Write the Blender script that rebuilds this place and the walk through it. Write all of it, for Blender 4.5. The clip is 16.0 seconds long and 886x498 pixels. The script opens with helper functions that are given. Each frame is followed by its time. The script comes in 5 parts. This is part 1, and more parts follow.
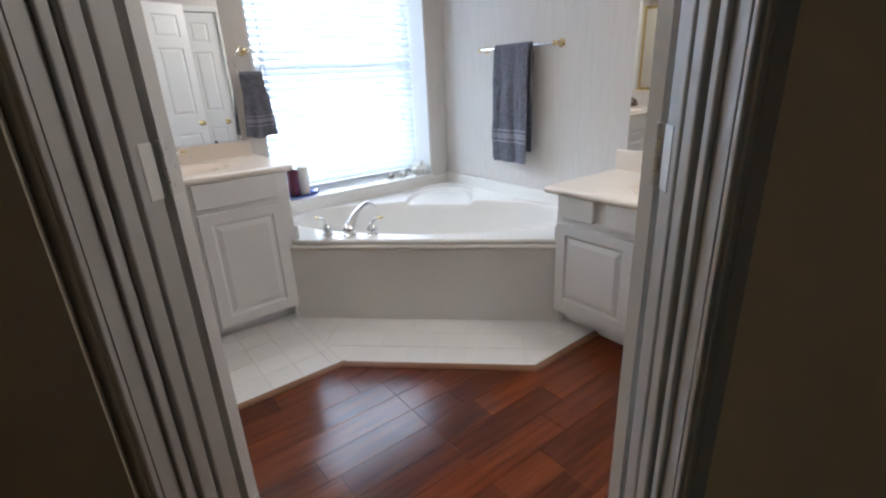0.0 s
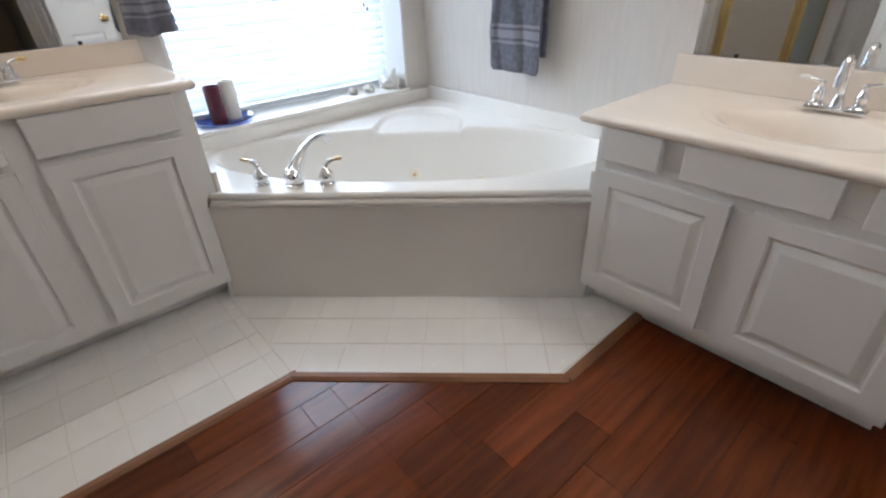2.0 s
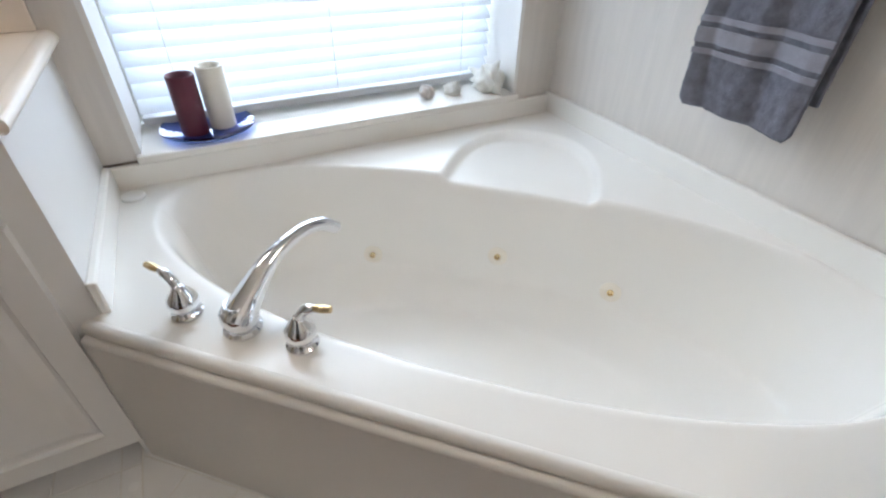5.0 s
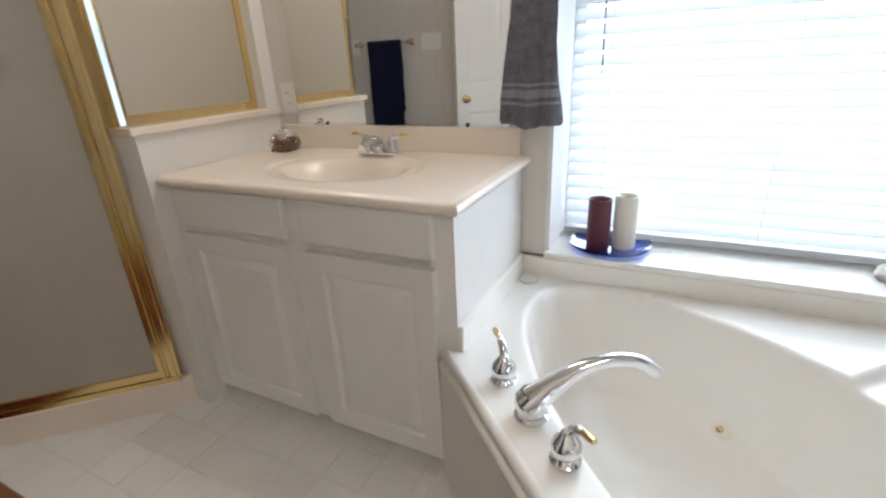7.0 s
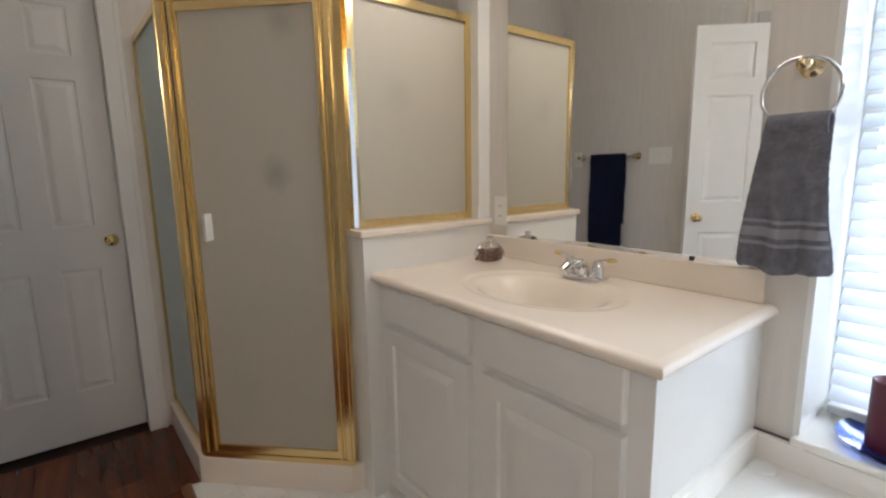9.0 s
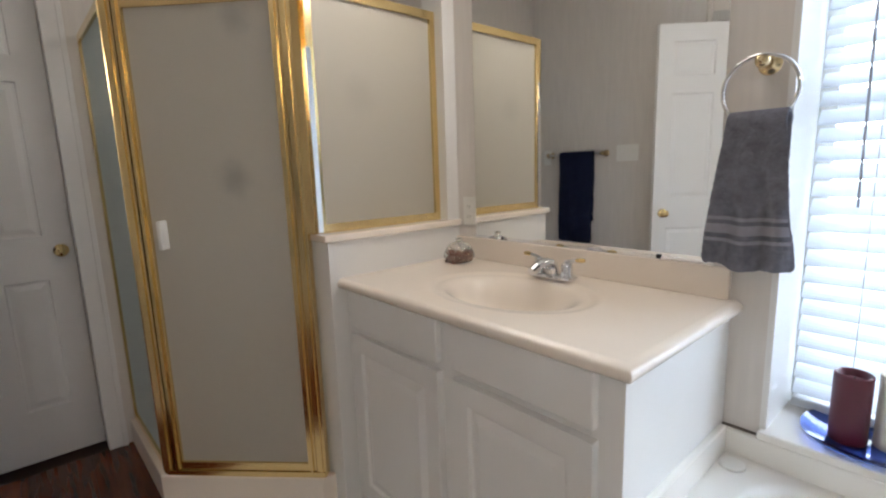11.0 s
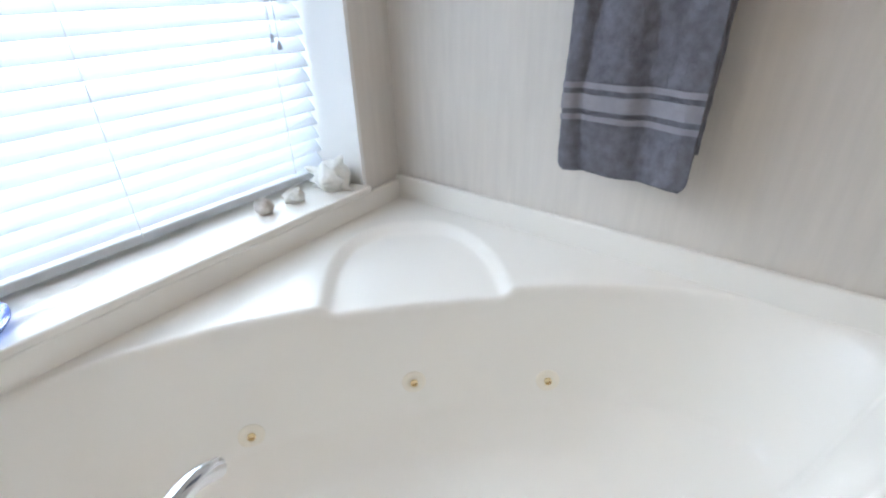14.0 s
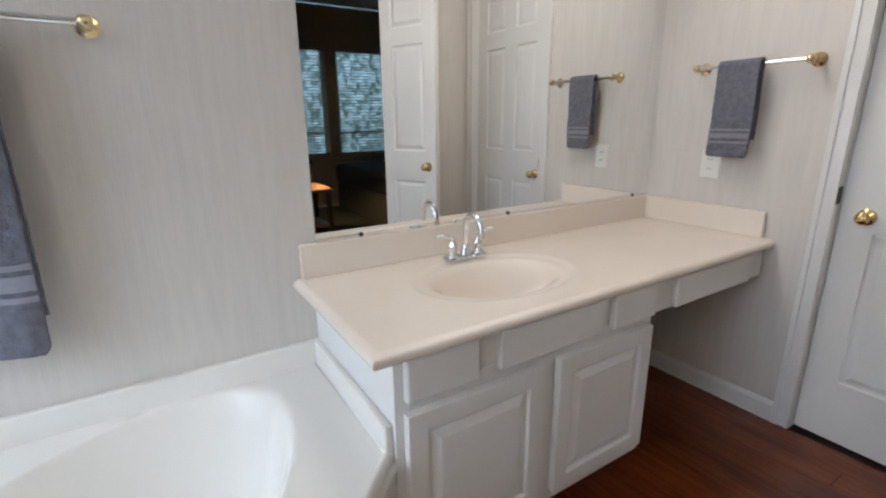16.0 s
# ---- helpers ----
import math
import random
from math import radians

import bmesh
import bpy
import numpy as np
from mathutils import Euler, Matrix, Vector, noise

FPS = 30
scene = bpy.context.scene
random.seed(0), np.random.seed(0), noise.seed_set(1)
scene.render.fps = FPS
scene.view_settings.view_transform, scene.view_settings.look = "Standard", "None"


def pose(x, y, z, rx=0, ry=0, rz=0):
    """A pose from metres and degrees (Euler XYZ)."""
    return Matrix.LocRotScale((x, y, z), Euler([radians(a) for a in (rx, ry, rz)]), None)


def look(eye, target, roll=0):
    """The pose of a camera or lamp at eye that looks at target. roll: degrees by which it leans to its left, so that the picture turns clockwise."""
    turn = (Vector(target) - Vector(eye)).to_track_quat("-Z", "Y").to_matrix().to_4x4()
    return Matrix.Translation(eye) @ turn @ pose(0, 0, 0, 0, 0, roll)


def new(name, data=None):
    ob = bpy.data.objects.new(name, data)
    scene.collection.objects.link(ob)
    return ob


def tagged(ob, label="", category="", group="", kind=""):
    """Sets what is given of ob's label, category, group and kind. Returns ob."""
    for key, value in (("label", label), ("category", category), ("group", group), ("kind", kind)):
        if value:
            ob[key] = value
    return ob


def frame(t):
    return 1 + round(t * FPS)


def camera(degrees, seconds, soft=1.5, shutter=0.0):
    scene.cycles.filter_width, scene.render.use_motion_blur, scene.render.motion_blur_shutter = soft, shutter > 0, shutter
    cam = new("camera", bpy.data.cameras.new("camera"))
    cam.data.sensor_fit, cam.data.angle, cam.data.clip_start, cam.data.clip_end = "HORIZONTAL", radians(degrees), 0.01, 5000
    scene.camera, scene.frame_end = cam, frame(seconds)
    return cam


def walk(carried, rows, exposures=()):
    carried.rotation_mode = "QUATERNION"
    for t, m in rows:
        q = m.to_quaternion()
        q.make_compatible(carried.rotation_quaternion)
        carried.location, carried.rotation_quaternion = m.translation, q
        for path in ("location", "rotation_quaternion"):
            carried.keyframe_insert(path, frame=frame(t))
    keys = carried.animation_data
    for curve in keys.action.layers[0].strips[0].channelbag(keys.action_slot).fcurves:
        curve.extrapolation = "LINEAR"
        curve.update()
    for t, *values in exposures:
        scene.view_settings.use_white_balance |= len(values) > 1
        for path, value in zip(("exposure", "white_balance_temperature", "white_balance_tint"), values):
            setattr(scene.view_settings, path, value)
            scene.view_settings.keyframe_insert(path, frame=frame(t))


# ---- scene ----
cam = camera(86.8, 16.0, soft=2.2)
PATH = [
    (0, (-2.302, -2.96, 1.254), (-1.179, -1.456, 0.562), -2.8),
    (0.5, (-2.261, -2.806, 1.229), (-1.09, -1.391, 0.439), -2.2),
    (1, (-2.195, -2.631, 1.191), (-0.99, -1.303, 0.304), -0.2),
    (1.5, (-2.111, -2.482, 1.173), (-0.913, -1.191, 0.226), -0.5),
    (2, (-1.892, -2.346, 1.148), (-0.795, -1.026, 0.12), -2.6),
    (2.5, (-1.733, -2.203, 1.134), (-0.702, -0.876, 0.049), -3.9),
    (3, (-1.655, -2.003, 1.116), (-0.566, -0.746, 0.005), -2.0),
    (5.5, (-1.068, -1.378, 1.122), (-0.597, 0.142, -0.092), 1.7),
    (6, (-0.971, -1.369, 1.105), (-1.066, 0.304, 0.014), -4.0),
    (6.5, (-0.962, -1.351, 1.131), (-1.546, 0.3, 0.166), -5.7),
    (7, (-1.04, -1.473, 1.161), (-1.884, 0.18, 0.416), -2.9),
    (7.5, (-1.061, -1.5, 1.177), (-2.205, 0.04, 0.611), -2.1),
    (8, (-1.078, -1.429, 1.2), (-2.48, -0.073, 0.755), -1.7),
    (8.5, (-1.078, -1.383, 1.209), (-2.638, -0.176, 0.879), -1.1),
    (11, (-1.091, -1.319, 1.219), (-2.581, -0.026, 0.888), -1.9),
    (11.5, (-1.138, -1.39, 1.22), (-2.292, 0.193, 0.819), -3.4),
    (12, (-1.163, -1.422, 1.22), (-1.9, 0.364, 0.701), -4.5),
    (12.5, (-1.145, -1.327, 1.238), (-1.434, 0.515, 0.521), -6.2),
    (13, (-1.098, -1.212, 1.216), (-0.905, 0.569, 0.332), -6.7),
    (13.5, (-1.152, -1.111, 1.153), (-0.289, 0.408, 0.179), -4.2),
    (14, (-1.151, -1.077, 1.112), (0.225, -0.013, 0.125), -1.6),
    (14.5, (-1.2, -1.193, 1.139), (0.475, -0.596, 0.223), -0.7),
    (15, (-1.299, -1.301, 1.185), (0.518, -1.202, 0.356), -1.5),
    (15.5, (-1.336, -1.209, 1.2), (0.45, -1.793, 0.515), -0.5),
    (16, (-1.363, -1.154, 1.198), (0.268, -2.181, 0.662), -0.6),
]
EXPO = [(0.0, -0.34, 5500), (1.5, -0.31, 5600), (3.0, -0.31, 5700), (5.5, -0.49, 5850), (7.0, -0.35, 5950), (8.5, -0.32, 5950), (11.0, -0.37, 5800), (12.0, -0.39, 5650), (13.5, -0.47, 5800), (15.0, -0.42, 5750), (16.0, -0.49, 5650)]
walk(cam, [(t, look(eye, target, roll)) for t, eye, target, roll in PATH],
     exposures=[(t, stops, kelvin, 10) for t, stops, kelvin in EXPO])

# ---- world, lights ----
world = bpy.data.worlds.new("world")
scene.world = world
world.use_nodes = True
wn = world.node_tree.nodes
sky = wn.new("ShaderNodeTexSky")
sky.sky_type, sky.sun_disc = "NISHITA", False
sky.sun_elevation, sky.sun_rotation = radians(40), radians(200)
wn["Background"].inputs["Strength"].default_value = 0.06
world.node_tree.links.new(sky.outputs[0], wn["Background"].inputs["Color"])


def area_lamp(name, m, w, h, power, color):
    data = bpy.data.lights.new(name, "AREA")
    data.shape, data.size, data.size_y, data.energy, data.color = "RECTANGLE", w, h, power, color
    ob = new(name, data)
    ob.matrix_world = m
    return ob


def point_lamp(name, at, power, color, radius=0.04):
    data = bpy.data.lights.new(name, "POINT")
    data.energy, data.color, data.shadow_soft_size = power, color, radius
    ob = new(name, data)
    ob.location = at
    return ob


WARM, COOL = (1.0, 0.86, 0.70), (0.90, 0.95, 1.0)
# daylight in the bath window
area_lamp("window_daylight", look((-0.78, 0.36, 1.35), (-0.78, -1.0, 1.25)), 1.2, 1.55, 45, COOL)

# ---- materials ----


def mat(name, color, rough=0.5, metal=0.0, var=0.06, scale=6.0, bump=0.0, bump_scale=60.0, stretch=(1, 1, 1), spec=0.5, coat=0.0, rvar=0.08, object_random=0.0):
    m = bpy.data.materials.new(name)
    m.use_nodes = True
    nt = m.node_tree
    b = nt.nodes["Principled BSDF"]
    b.inputs["Metallic"].default_value = metal
    b.inputs["Specular IOR Level"].default_value = spec
    b.inputs["Coat Weight"].default_value = coat
    tc = nt.nodes.new("ShaderNodeTexCoord")
    mp = nt.nodes.new("ShaderNodeMapping")
    mp.inputs["Scale"].default_value = stretch
    nt.links.new(tc.outputs["Object"], mp.inputs["Vector"])
    big = nt.nodes.new("ShaderNodeTexNoise")
    big.inputs["Scale"].default_value, big.inputs["Detail"].default_value = scale, 5
    nt.links.new(mp.outputs[0], big.inputs["Vector"])
    small = nt.nodes.new("ShaderNodeTexNoise")
    small.inputs["Scale"].default_value, small.inputs["Detail"].default_value = bump_scale, 4
    nt.links.new(mp.outputs[0], small.inputs["Vector"])
    ramp = nt.nodes.new("ShaderNodeMix")
    ramp.data_type = "RGBA"
    lo = [c * (1 - var) for c in color]
    hi = [min(1, c * (1 + var)) for c in color]
    ramp.inputs["A"].default_value, ramp.inputs["B"].default_value = (*lo, 1), (*hi, 1)
    nt.links.new(big.outputs["Fac"], ramp.inputs["Factor"])
    out = ramp.outputs["Result"]
    if object_random:
        info = nt.nodes.new("ShaderNodeObjectInfo")
        hsv = nt.nodes.new("ShaderNodeHueSaturation")
        rng = nt.nodes.new("ShaderNodeMapRange")
        rng.inputs["To Min"].default_value, rng.inputs["To Max"].default_value = 1 - object_random, 1 + object_random
        nt.links.new(info.outputs["Random"], rng.inputs["Value"])
        nt.links.new(rng.outputs[0], hsv.inputs["Value"])
        nt.links.new(out, hsv.inputs["Color"])
        out = hsv.outputs[0]
    nt.links.new(out, b.inputs["Base Color"])
    rr = nt.nodes.new("ShaderNodeMapRange")
    rr.inputs["To Min"].default_value, rr.inputs["To Max"].default_value = max(0.02, rough - rvar), min(1, rough + rvar)
    nt.links.new(big.outputs["Fac"], rr.inputs["Value"])
    nt.links.new(rr.outputs[0], b.inputs["Roughness"])
    if bump:
        bp = nt.nodes.new("ShaderNodeBump")
        bp.inputs["Strength"].default_value, bp.inputs["Distance"].default_value = min(1, bump), 0.002
        nt.links.new(small.outputs["Fac"], bp.inputs["Height"])
        nt.links.new(bp.outputs[0], b.inputs["Normal"])
    return m


PAINT = mat("white_paint", (0.80, 0.79, 0.77), 0.38, var=0.03, bump=0.06, bump_scale=90)
TRIM = mat("trim_paint", (0.78, 0.77, 0.75), 0.35, var=0.03, bump=0.05, bump_scale=70)
# entry frame's white paint, greyed: its backlit shade is put into the colour
JAMB = mat("shaded_jamb_paint", (0.44, 0.425, 0.40), 0.42, var=0.08, scale=9, bump=0.08, bump_scale=60)
WALL = mat("wallpaper", (0.69, 0.65, 0.605), 0.62, var=0.10, scale=26, bump=0.35, bump_scale=80, stretch=(1.7, 1.7, 0.16))
WALL_PLAIN = mat("wall_paint", (0.58, 0.54, 0.48), 0.7, var=0.05, bump=0.15, bump_scale=120)
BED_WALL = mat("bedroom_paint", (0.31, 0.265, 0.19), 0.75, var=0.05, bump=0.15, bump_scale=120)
CEIL = mat("ceiling_paint", (0.80, 0.79, 0.76), 0.85, var=0.04, bump=0.3, bump_scale=150)
MARBLE = mat("cultured_marble", (0.845, 0.76, 0.665), 0.22, var=0.035, scale=4, spec=0.5, rvar=0.05)
ACRYLIC = mat("tub_acrylic", (0.87, 0.845, 0.795), 0.16, var=0.012, scale=3, rvar=0.04)
PANEL = mat("tub_panel", (0.78, 0.75, 0.70), 0.45, var=0.025, scale=5)
CHROME = mat("chrome", (0.80, 0.81, 0.83), 0.07, metal=1, var=0.02, rvar=0.03)
BRASS = mat("polished_brass", (0.80, 0.62, 0.30), 0.19, metal=1, var=0.08, scale=9, rvar=0.06)
BRASS_PALE = mat("aged_brass", (0.74, 0.60, 0.36), 0.22, metal=1, var=0.12, scale=20)
MIRROR = mat("mirror_silver", (0.90, 0.91, 0.90), 0.015, metal=1, var=0.004, rvar=0.005)
TILE = mat("floor_tile", (0.86, 0.85, 0.83), 0.24, var=0.04, scale=9, bump=0.04, bump_scale=40, object_random=0.014)
GROUT = mat("grout", (0.80, 0.775, 0.72), 0.85, var=0.1, scale=20, bump=0.3, bump_scale=200)
WOOD = mat("cherry_plank", (0.122, 0.027, 0.006), 0.17, var=0.85, scale=6, bump=0.10, bump_scale=30, stretch=(0.55, 6, 3), object_random=0.30, coat=0.08, spec=0.4, rvar=0.05)
WOOD_GAP = mat("plank_gap", (0.03, 0.010, 0.005), 0.6, var=0.1)
WOOD_TRIM = mat("transition_wood", (0.22, 0.095, 0.04), 0.35, var=0.2, scale=12, stretch=(1, 1, 1))
TOWEL = mat("grey_terry", (0.165, 0.167, 0.20), 0.95, var=0.48, scale=45, bump=1.0, bump_scale=230, spec=0.1)
TOWEL_BAND = mat("grey_terry_band", (0.29, 0.29, 0.33), 0.9, var=0.15, scale=50, bump=0.6, bump_scale=300, spec=0.1)
NAVY = mat("navy_terry", (0.012, 0.016, 0.045), 0.95, var=0.25, scale=30, bump=1.0, bump_scale=420, spec=0.1)
WAX_RED = mat("burgundy_wax", (0.095, 0.010, 0.026), 0.34, var=0.12, scale=12)
WAX_CREAM = mat("cream_wax", (0.82, 0.78, 0.68), 0.45, var=0.05, scale=12)
SHELL = mat("shell", (0.80, 0.76, 0.70), 0.5, var=0.35, scale=26, bump=0.5, bump_scale=60)
SHELL_DARK = mat("banded_shell", (0.62, 0.57, 0.53), 0.45, var=0.55, scale=45, bump=0.4, bump_scale=60)
PLASTIC = mat("white_plastic", (0.82, 0.81, 0.77), 0.35, var=0.02)
DARK = mat("dark_plastic", (0.02, 0.02, 0.022), 0.5)
BED_CLOTH = mat("dark_bedding", (0.025, 0.022, 0.025), 0.9, var=0.3, scale=12, bump=0.5, bump_scale=90)
POTPOURRI = mat("dried_petals", (0.17, 0.06, 0.03), 0.8, var=0.7, scale=60, bump=0.6, bump_scale=80)
CORD = mat("grey_cord", (0.42, 0.43, 0.48), 0.5)
RAIL = mat("grey_rail_vinyl", (0.58, 0.60, 0.62), 0.45, var=0.08, scale=20)
JET_RING = mat("cream_plastic", (0.84, 0.79, 0.69), 0.35, var=0.04)
LAMP_GLAZE = mat("yellow_glaze", (0.62, 0.44, 0.10), 0.3, var=0.1, scale=20)
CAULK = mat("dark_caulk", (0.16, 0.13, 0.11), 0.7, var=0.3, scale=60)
STEEL = mat("painted_hinge", (0.70, 0.69, 0.66), 0.35, metal=0.2, var=0.05)


def glass(name, color, rough=0.02):
    m = bpy.data.materials.new(name)
    m.use_nodes = True
    b = m.node_tree.nodes["Principled BSDF"]
    b.inputs["Base Color"].default_value = (*color, 1)
    b.inputs["Roughness"].default_value = rough
    b.inputs["Transmission Weight"].default_value = 1.0
    return m


GLASS = glass("clear_glass", (0.96, 0.98, 0.97))
BLUE_GLASS = glass("cobalt_glass", (0.26, 0.40, 0.98), 0.06)


def slat_material(name, color, through_part):
    m = bpy.data.materials.new(name)
    m.use_nodes = True
    nt = m.node_tree
    b = nt.nodes["Principled BSDF"]
    b.inputs["Base Color"].default_value = (*color, 1)
    b.inputs["Roughness"].default_value = 0.45
    tr = nt.nodes.new("ShaderNodeBsdfTranslucent")
    tr.inputs["Color"].default_value = (*color, 1)
    mix = nt.nodes.new("ShaderNodeMixShader")
    mix.inputs[0].default_value = through_part
    nt.links.new(b.outputs[0], mix.inputs[1])
    nt.links.new(tr.outputs[0], mix.inputs[2])
    nt.links.new(mix.outputs[0], nt.nodes["Material Output"].inputs["Surface"])
    return m


FROST = slat_material("frosted_glass", (0.62, 0.585, 0.51), 0.35)
FROST_BLUE = slat_material("frosted_glass_cool", (0.60, 0.66, 0.66), 0.45)


def with_dim_shapes(m, spots):
    """Grey blotches painted into frosted glass at the given places, for dim shapes behind it, with ragged edges; spots:
    (x, y, z, radius, depth).
    """
    nt = m.node_tree
    b = nt.nodes["Principled BSDF"]
    base = tuple(b.inputs["Base Color"].default_value)
    tc = nt.nodes.new("ShaderNodeTexCoord")
    no = nt.nodes.new("ShaderNodeTexNoise")
    no.inputs["Scale"].default_value, no.inputs["Detail"].default_value = 14.0, 4
    nt.links.new(tc.outputs["Object"], no.inputs["Vector"])
    warp = nt.nodes.new("ShaderNodeMapRange")
    warp.inputs["To Min"].default_value, warp.inputs["To Max"].default_value = -0.03, 0.03
    nt.links.new(no.outputs["Fac"], warp.inputs["Value"])
    colour = None
    for x, y, z, radius, depth in spots:
        d = nt.nodes.new("ShaderNodeVectorMath")
        d.operation = "DISTANCE"
        d.inputs[1].default_value = (x, y, z)
        nt.links.new(tc.outputs["Object"], d.inputs[0])
        add = nt.nodes.new("ShaderNodeMath")
        nt.links.new(d.outputs["Value"], add.inputs[0])
        nt.links.new(warp.outputs[0], add.inputs[1])
        fall = nt.nodes.new("ShaderNodeMapRange")
        fall.interpolation_type = "SMOOTHSTEP"
        fall.inputs["From Min"].default_value, fall.inputs["From Max"].default_value = 0.0, radius
        fall.inputs["To Min"].default_value, fall.inputs["To Max"].default_value = depth, 0.0
        nt.links.new(add.outputs[0], fall.inputs["Value"])
        mix = nt.nodes.new("ShaderNodeMix")
        mix.data_type = "RGBA"
        nt.links.new(fall.outputs[0], mix.inputs["Factor"])
        mix.inputs["A"].default_value = base
        mix.inputs["B"].default_value = (base[0] * 0.45, base[1] * 0.47, base[2] * 0.5, 1)
        if colour:
            nt.links.new(colour, mix.inputs["A"])
        colour = mix.outputs["Result"]
    nt.links.new(colour, b.inputs["Base Color"])
    nt.links.new(colour, nt.nodes["Translucent BSDF"].inputs["Color"])
    return m


# shower fixtures dimly seen through the glass, painted into its colour
FROST = with_dim_shapes(FROST, ((-2.756, -0.79, 1.215, 0.085, 0.5), (-2.722, -0.756, 1.72, 0.075, 0.4), (-2.545, -0.41, 1.49, 0.10, 0.14)))
SLAT = slat_material("blind_vinyl", (0.89, 0.92, 0.96), 0.47)


def glow(name, color, strength):
    m = bpy.data.materials.new(name)
    m.use_nodes = True
    b = m.node_tree.nodes["Principled BSDF"]
    b.inputs["Base Color"].default_value = (0.8, 0.8, 0.8, 1)
    b.inputs["Emission Color"].default_value = (*color, 1)
    b.inputs["Emission Strength"].default_value = strength
    return m


DAY_SKY = glow("bright_day_backdrop", (0.86, 0.94, 1.0), 3.05)
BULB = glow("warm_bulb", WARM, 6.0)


def garden_material():
    m = glow("garden_backdrop", (0.5, 0.7, 0.5), 0.95)
    nt = m.node_tree
    b = nt.nodes["Principled BSDF"]
    no = nt.nodes.new("ShaderNodeTexNoise")
    no.inputs["Scale"].default_value, no.inputs["Detail"].default_value = 13.0, 7
    ra = nt.nodes.new("ShaderNodeValToRGB")
    ra.color_ramp.elements[0].position, ra.color_ramp.elements[0].color = 0.38, (0.03, 0.07, 0.035, 1)
    ra.color_ramp.elements[1].position, ra.color_ramp.elements[1].color = 0.66, (0.62, 0.90, 1.0, 1)
    tc = nt.nodes.new("ShaderNodeTexCoord")
    nt.links.new(tc.outputs["Object"], no.inputs["Vector"])
    nt.links.new(no.outputs["Fac"], ra.inputs["Fac"])
    nt.links.new(ra.outputs["Color"], b.inputs["Emission Color"])
    return m


GARDEN = garden_material()

# ---- building helpers ----


def part(name, bm, material, parent=None, label="", smooth=False):
    """Links a bmesh as one mesh object under a thing or a part."""
    me = bpy.data.meshes.new(name)
    bmesh.ops.recalc_face_normals(bm, faces=bm.faces)
    bm.to_mesh(me)
    bm.free()
    me.materials.append(material)
    if smooth:
        me.shade_smooth()
        me.set_sharp_from_angle(angle=radians(42))
    ob = new(name, me)
    ob.parent = parent
    if label:
        ob["label"] = label
    return ob


def thing(name, m, label, category, group="", kind=""):
    ob = new(name)
    ob.empty_display_size = 0.1
    ob.matrix_world = m
    return tagged(ob, label, category, group, kind)


def add_box(bm, x0, x1, y0, y1, z0, z1, bevel=0.0):
    r = bmesh.ops.create_cube(bm, size=1.0)
    bmesh.ops.scale(bm, vec=(abs(x1 - x0), abs(y1 - y0), abs(z1 - z0)), verts=r["verts"])
    bmesh.ops.translate(bm, vec=((x0 + x1) / 2, (y0 + y1) / 2, (z0 + z1) / 2), verts=r["verts"])
    if bevel:
        es = list({e for v in r["verts"] for e in v.link_edges})
        bmesh.ops.bevel(bm, geom=es, offset=bevel, segments=2, profile=0.5, affect="EDGES")
    return r


def box(x0, x1, y0, y1, z0, z1, bevel=0.0):
    bm = bmesh.new()
    add_box(bm, x0, x1, y0, y1, z0, z1, bevel)
    return bm


def wall_box(name, x0, x1, y0, y1, z0, z1, material, label, category="wall"):
    return tagged(part(name, box(x0, x1, y0, y1, z0, z1), material), label, category, kind="structure")


def prism(pts, z0, z1, bevel=0.0):
    """An upright prism over a closed outline."""
    bm = bmesh.new()
    lo = [bm.verts.new((x, y, z0)) for x, y in pts]
    hi = [bm.verts.new((x, y, z1)) for x, y in pts]
    n = len(pts)
    bm.faces.new(lo[::-1]), bm.faces.new(hi)
    for i in range(n):
        bm.faces.new((lo[i], lo[(i + 1) % n], hi[(i + 1) % n], hi[i]))
    if bevel:
        es = [e for e in bm.edges if abs(e.verts[0].co.z - z1) < 1e-6 and abs(e.verts[1].co.z - z1) < 1e-6]
        bmesh.ops.bevel(bm, geom=es, offset=bevel, segments=3, profile=0.5, affect="EDGES")
    return bm


def lathe(profile, steps=28, bm=None, m=None, capped=True):
    """A turned shape about z; profile: (radius, height) rows."""
    bm = bm or bmesh.new()
    rings = []
    made = []
    for r, z in profile:
        ring = [bm.verts.new((max(r, 1e-4) * math.cos(2 * math.pi * k / steps), max(r, 1e-4) * math.sin(2 * math.pi * k / steps), z)) for k in range(steps)]
        rings.append(ring)
        made += ring
    for a, b in zip(rings, rings[1:]):
        for k in range(steps):
            bm.faces.new((a[k], a[(k + 1) % steps], b[(k + 1) % steps], b[k]))
    if capped:
        bm.faces.new(rings[0][::-1]), bm.faces.new(rings[-1])
    if m:
        bmesh.ops.transform(bm, matrix=m, verts=made)
    return bm


